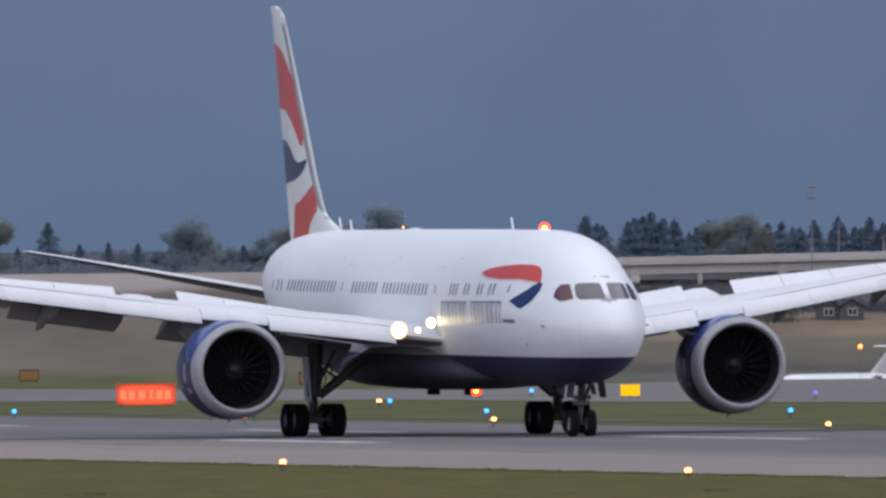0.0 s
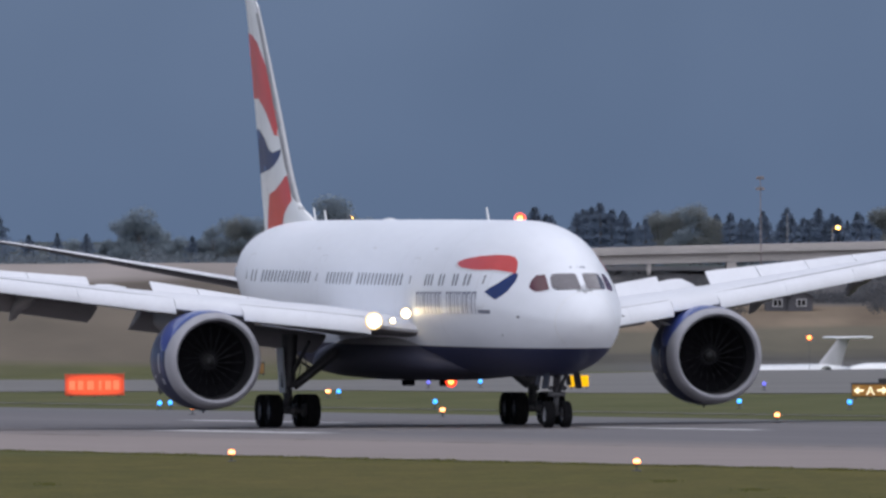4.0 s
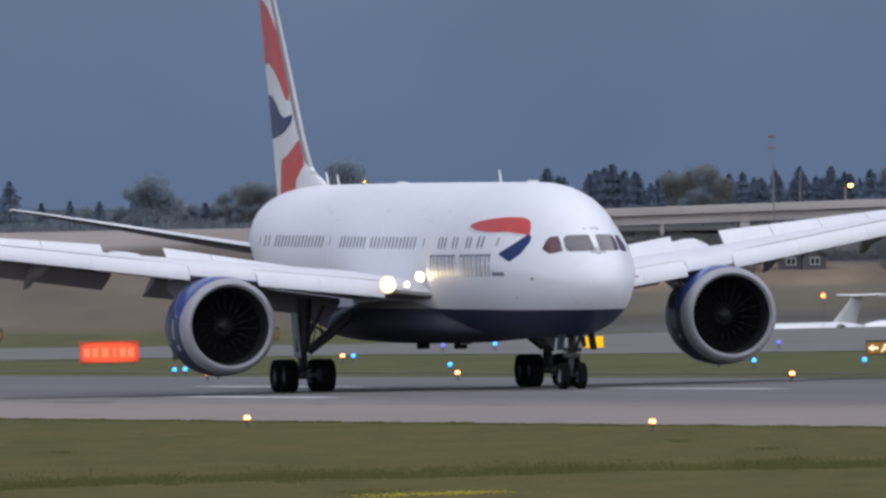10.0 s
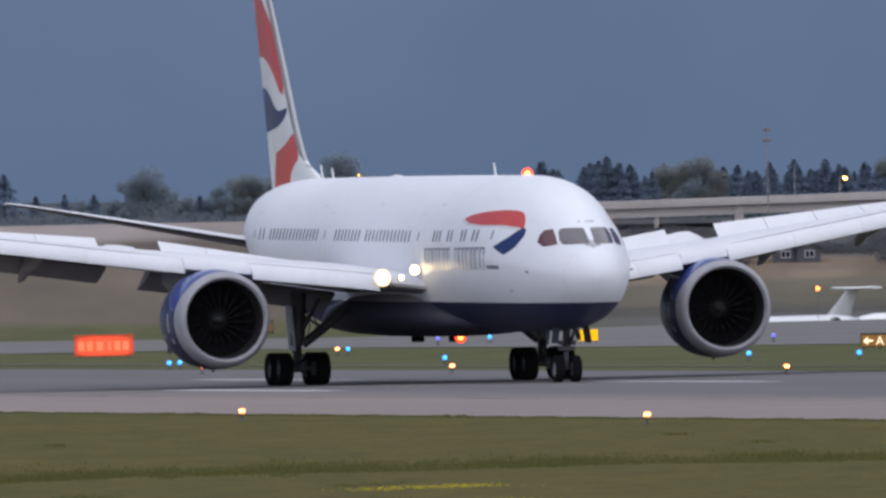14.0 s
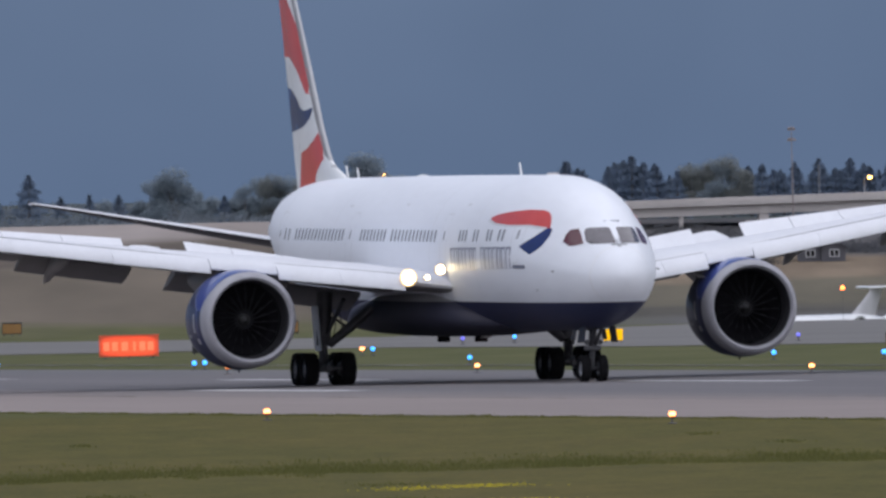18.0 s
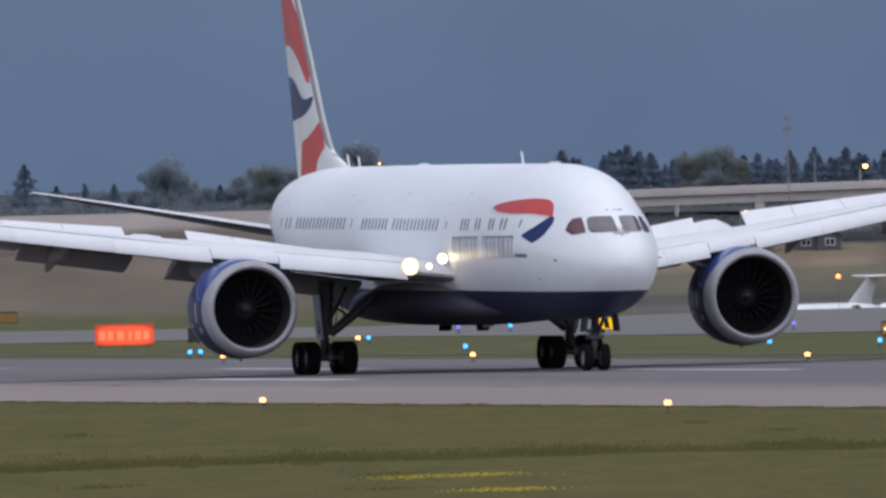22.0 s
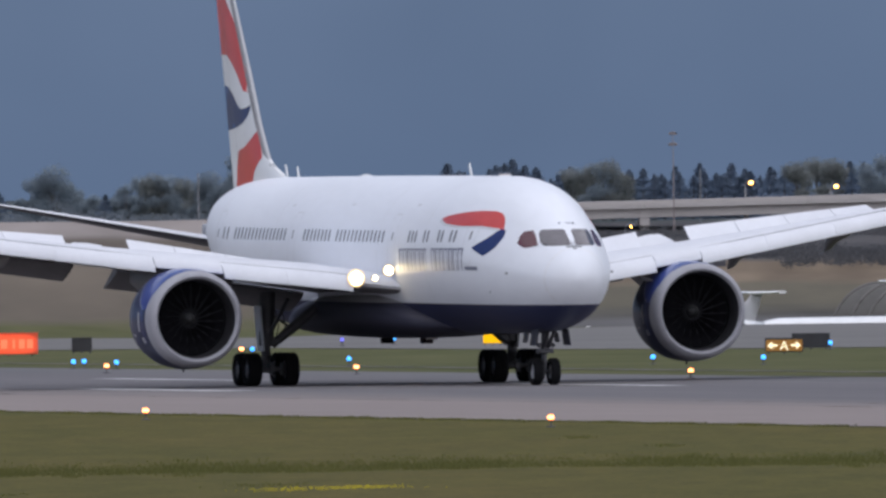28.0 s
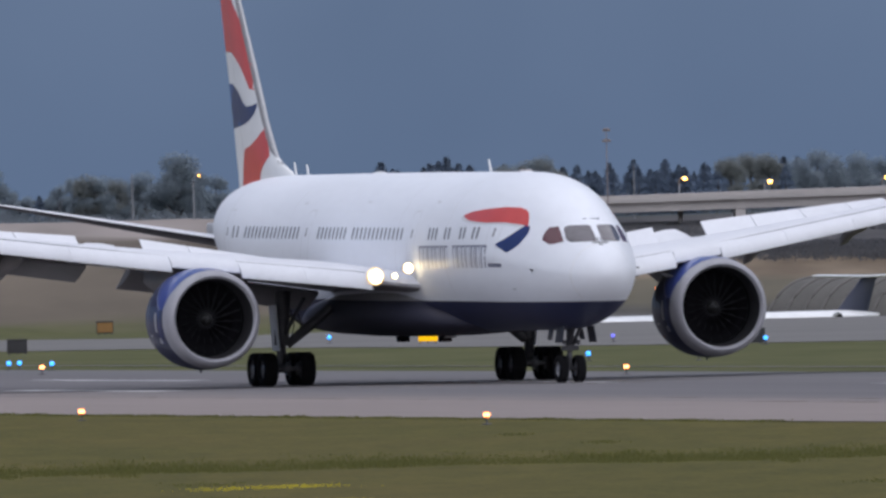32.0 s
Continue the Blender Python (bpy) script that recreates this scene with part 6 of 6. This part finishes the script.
for kind, x, top, y, wide in (("b", 83.8, 10.31, 3615, 1.0), ("b", 85.6, 9.61, 3600, 1.0), ("c", 88.1, 9.08, 3635, 1.0), ("b", 88.9, 9.81, 3615, 1.0), ("b", 90.7, 9.37, 3600, 1.0), ("b", 93.6, 9.41, 3590, 1.0), ("c", 97.2, 8.99, 3630, 1.0), ("s", 105.0, 9.22, 3646, 1.0), ("c", 110.0, 9.28, 3624, 1.0), ("s", 115.0, 9.26, 3643, 1.0), ("c", 120.0, 10.42, 3648, 1.0), ("c", 125.0, 9.22, 3649, 1.0), ("c", 130.0, 10.32, 3652, 1.0)):
    plant(kind, x, top, y, wide)



row_rng = random.Random(31)
for k in range(46):
    row_x = 34 + 1.75 * k + row_rng.uniform(-1.2, 1.2)
    plant("c", row_x, 9.4 + row_rng.uniform(-1.1, 0.7) + 0.01 * (row_x - 40), 3680 + row_rng.uniform(-30, 60))


def shrubs(name, x0, x1, y0, y1, count, size, material, label, seed):
    """A belt of low scrub as one mass."""
    rng = random.Random(seed)
    pts = []
    for _ in range(count):
        x, y = rng.uniform(x0, x1), rng.uniform(y0, y1)
        h = size * (0.5 + 0.9 * abs(noise.noise(Vector((x * 0.12, y * 0.05, seed)))) * 2)
        for _ in range(16):
            pts.append(Vector((x + rng.gauss(0, size * 0.5), y + rng.gauss(0, size * 0.5), lie(y) + h * rng.random() ** 0.7)))
    ob = part(name, leaf_clumps(pts, size * 0.15, rng), material)
    return tagged(ob, label, "shrubs", kind="stuff")


shrubs("scrub", 26, 125, 3372, 3396, 1500, 0.65, M_HEDGE, "dark scrub on the bank below the bridge", 4)
shrubs("scrub", 66, 128, 3266, 3300, 900, 0.9, M_HEDGE, "dark thicket on the slope below the bridge", 8)
shrubs("scrub", 38, 53, 3268, 3296, 260, 0.8, M_SHRUB, "low brown thicket on the slope", 9)
shrubs("scrub", 53, 128, 3302, 3336, 1700, 0.95, M_HEDGE, "dark thicket on the bank behind the house", 12)
shrubs("hedge", -70, 130, 3560, 3720, 4200, 1.25, M_FARWOOD, "distant undergrowth below the trees, tinted with haze", 6)
shrubs("far_wood", -90, 150, 4300, 4480, 3000, 1.0, M_FARWOOD, "far woods on the horizon, tinted with haze", 7)


# ---- grass ----
def grass():
    """Blades in tufts on the near field, thicker along an uneven mown line."""
    rng = random.Random(2)
    verts, faces = [], []

    def blade(x, y, h, w):
        a = rng.uniform(0, 3.14)
        lean = rng.uniform(-0.4, 0.4) * h
        i = len(verts)
        verts.extend([(x - w * math.cos(a), y - w * math.sin(a), -0.02), (x + w * math.cos(a), y + w * math.sin(a), -0.02), (x + lean, y + lean * 0.4, h)])
        faces.append((i, i + 1, i + 2))

    def mown(x):
        return 849 - 1.5 * min(12.0, max(0.0, 1.0 - x)) + 5 * noise.noise(Vector((x * 0.15, 0, 9)))

    # the taller uneven line
    for _ in range(6500):
        x = rng.uniform(-13, 24)
        y = mown(x) + abs(rng.gauss(0, 15)) - 5 * rng.random()
        k = max(0.2, (0.62 if x < 9 else 0.4) + 0.8 * noise.noise(Vector((x * 0.3, 3, 9))))
        for _ in range(4):
            blade(x + rng.gauss(0, 0.15), y + rng.gauss(0, 0.4), 0.075 * k * rng.uniform(0.3, 1.3), 0.022)
    for _ in range(15):
        x, y = rng.uniform(-13, 24), rng.uniform(760, 960)
        wide = rng.uniform(0.15, 0.6)
        for _ in range(int(60 + 160 * wide)):
            blade(x + rng.gauss(0, wide), y + rng.gauss(0, 2.5), rng.uniform(0.015, 0.045), 0.025)
    # a ragged fringe along the paved edge
    for _ in range(2600):
        a = rng.uniform(-75, 75)
        k = noise.noise(Vector((a * 0.35, 0, 4))) + 0.6 * noise.noise(Vector((a * 1.7, 0, 8)))
        p = on_runway(a, 5.9 + rng.gauss(0, 0.3))
        for _ in range(3):
            blade(p.x + rng.gauss(0, 0.1), p.y + rng.gauss(0, 0.2), max(0.012, 0.02 + 0.06 * k) * rng.uniform(0.6, 1.2), 0.05)
    # the taller clumps behind the line
    for _ in range(46):
        x = rng.uniform(-13, 24)
        y = mown(x) + 6 + rng.gauss(0, 6)
        for _ in range(34):
            blade(x + rng.gauss(0, 0.22), y + rng.gauss(0, 0.8), rng.uniform(0.06, 0.2), 0.03)
    ob = part("grass", mesh_of(verts, faces, False), M_BLADE)
    tagged(ob, "short rough airfield grass with taller tufts", "grass", kind="stuff")


grass()


def dandelions():
    rng = random.Random(5)
    verts, faces = [], []
    for cx, cy, wx, n in ((4.4, 790, 1.7, 200), (5.7, 752, 1.3, 300), (5.6, 792, 1.0, 130), (3.2, 787, 0.7, 60)):
        for _ in range(n):
            x = cx + rng.gauss(0, wx * 0.5)
            y = cy + rng.gauss(0, 0.9) + (x - cx) * 0.4
            r, z = rng.uniform(0.01, 0.022), rng.uniform(0.02, 0.09)
            i = len(verts)
            for k in range(6):
                a = 2 * math.pi * k / 6
                verts.append((x + r * math.cos(a), y + r * 0.4, z + r * math.sin(a)))
            faces.append(tuple(range(i, i + 6)))
    ob = part("dandelions", mesh_of(verts, faces, False), M_DANDELION)
    tagged(ob, "patches of yellow dandelions in the grass", "flowers", kind="stuff")


dandelions()


# ---- what moves ----
def taxi_pose(x, y, heading):
    return pose(x, y, 0, 0, 0, heading - 90)


def motions():
    """The airliner creeps to a halt, waits, then rolls on along a slight turn; its wheels and beacons turn."""
    path = [
        (0, 11.350, 1221.902, 14.07),
        (0.5, 11.718, 1220.453, 14.12),
        (1, 12.037, 1219.218, 14.10),
        (1.5, 12.212, 1218.526, 14.10),
        (2, 12.290, 1218.270, 14.08),
        (3, 12.330, 1218.150, 14.06),
        (17, 12.360, 1217.970, 14.07),
        (18, 12.392, 1217.688, 14.09),
        (19, 12.427, 1217.502, 14.05),
        (20, 12.454, 1217.331, 14.08),
        (21, 12.526, 1216.989, 14.09),
        (22, 12.631, 1216.504, 14.14),
        (23, 12.849, 1215.601, 14.17),
        (24, 13.080, 1214.626, 14.24),
        (25, 13.433, 1213.193, 14.32),
        (28, 15.029, 1206.955, 14.74),
        (29, 15.700, 1204.378, 14.85),
        (30, 16.467, 1201.469, 15.03),
        (31, 17.355, 1198.175, 15.20),
        (32, 18.237, 1194.938, 15.33),
    ]
    walk(plane, [(t, taxi_pose(x, y, h)) for t, x, y, h in path])
    # distance rolled, from the path
    ts = [p[0] for p in path]
    run = [0.0]
    for a, b in zip(path[:-1], path[1:]):
        run.append(run[-1] + math.hypot(b[1] - a[1], b[2] - a[2]))
    for hub, at, r in WHEELS:
        rows = []
        for k in range(161):
            t = 0.2 * k
            ang = float(np.interp(t, ts, run)) / r
            rows.append((t, Matrix.Translation(at) @ Matrix.Rotation(ang, 4, "Y")))
        walk(hub, rows)
    lit = (1.2, 2.58, 3.98, 5.38, 6.78, 8.2, 9.63, 11.1, 12.45, 13.85, 15.27, 16.65, 18.1, 19.53, 20.97, 22.38, 23.78, 25.2, 26.63, 28.1, 29.48, 30.88)
    flashes = [(0.0, 0.03)] + [(t, t + 0.26) for t in lit]
    for lens, at, up in BEACONS:
        rows = []

        def put(t, a):
            if 0 <= t <= 32 and (not rows or frame(t) > frame(rows[-1][0])):
                rows.append((t, Matrix.Translation(at) @ Matrix.Rotation(radians(-a * up), 4, "Y")))

        for t0, t1 in flashes:
            for dt, a in ((-0.1, 90), (-0.067, 60), (-0.033, 30)):
                put(t0 + dt, a)
            put(t0, 0)
            put(t1, 0)
            for dt, a in ((0.033, 30), (0.067, 60), (0.1, 90)):
                put(t1 + dt, a)
        if frame(rows[-1][0]) < frame(32):
            rows.append((32, rows[-1][1]))
        walk(lens, rows)


motions()
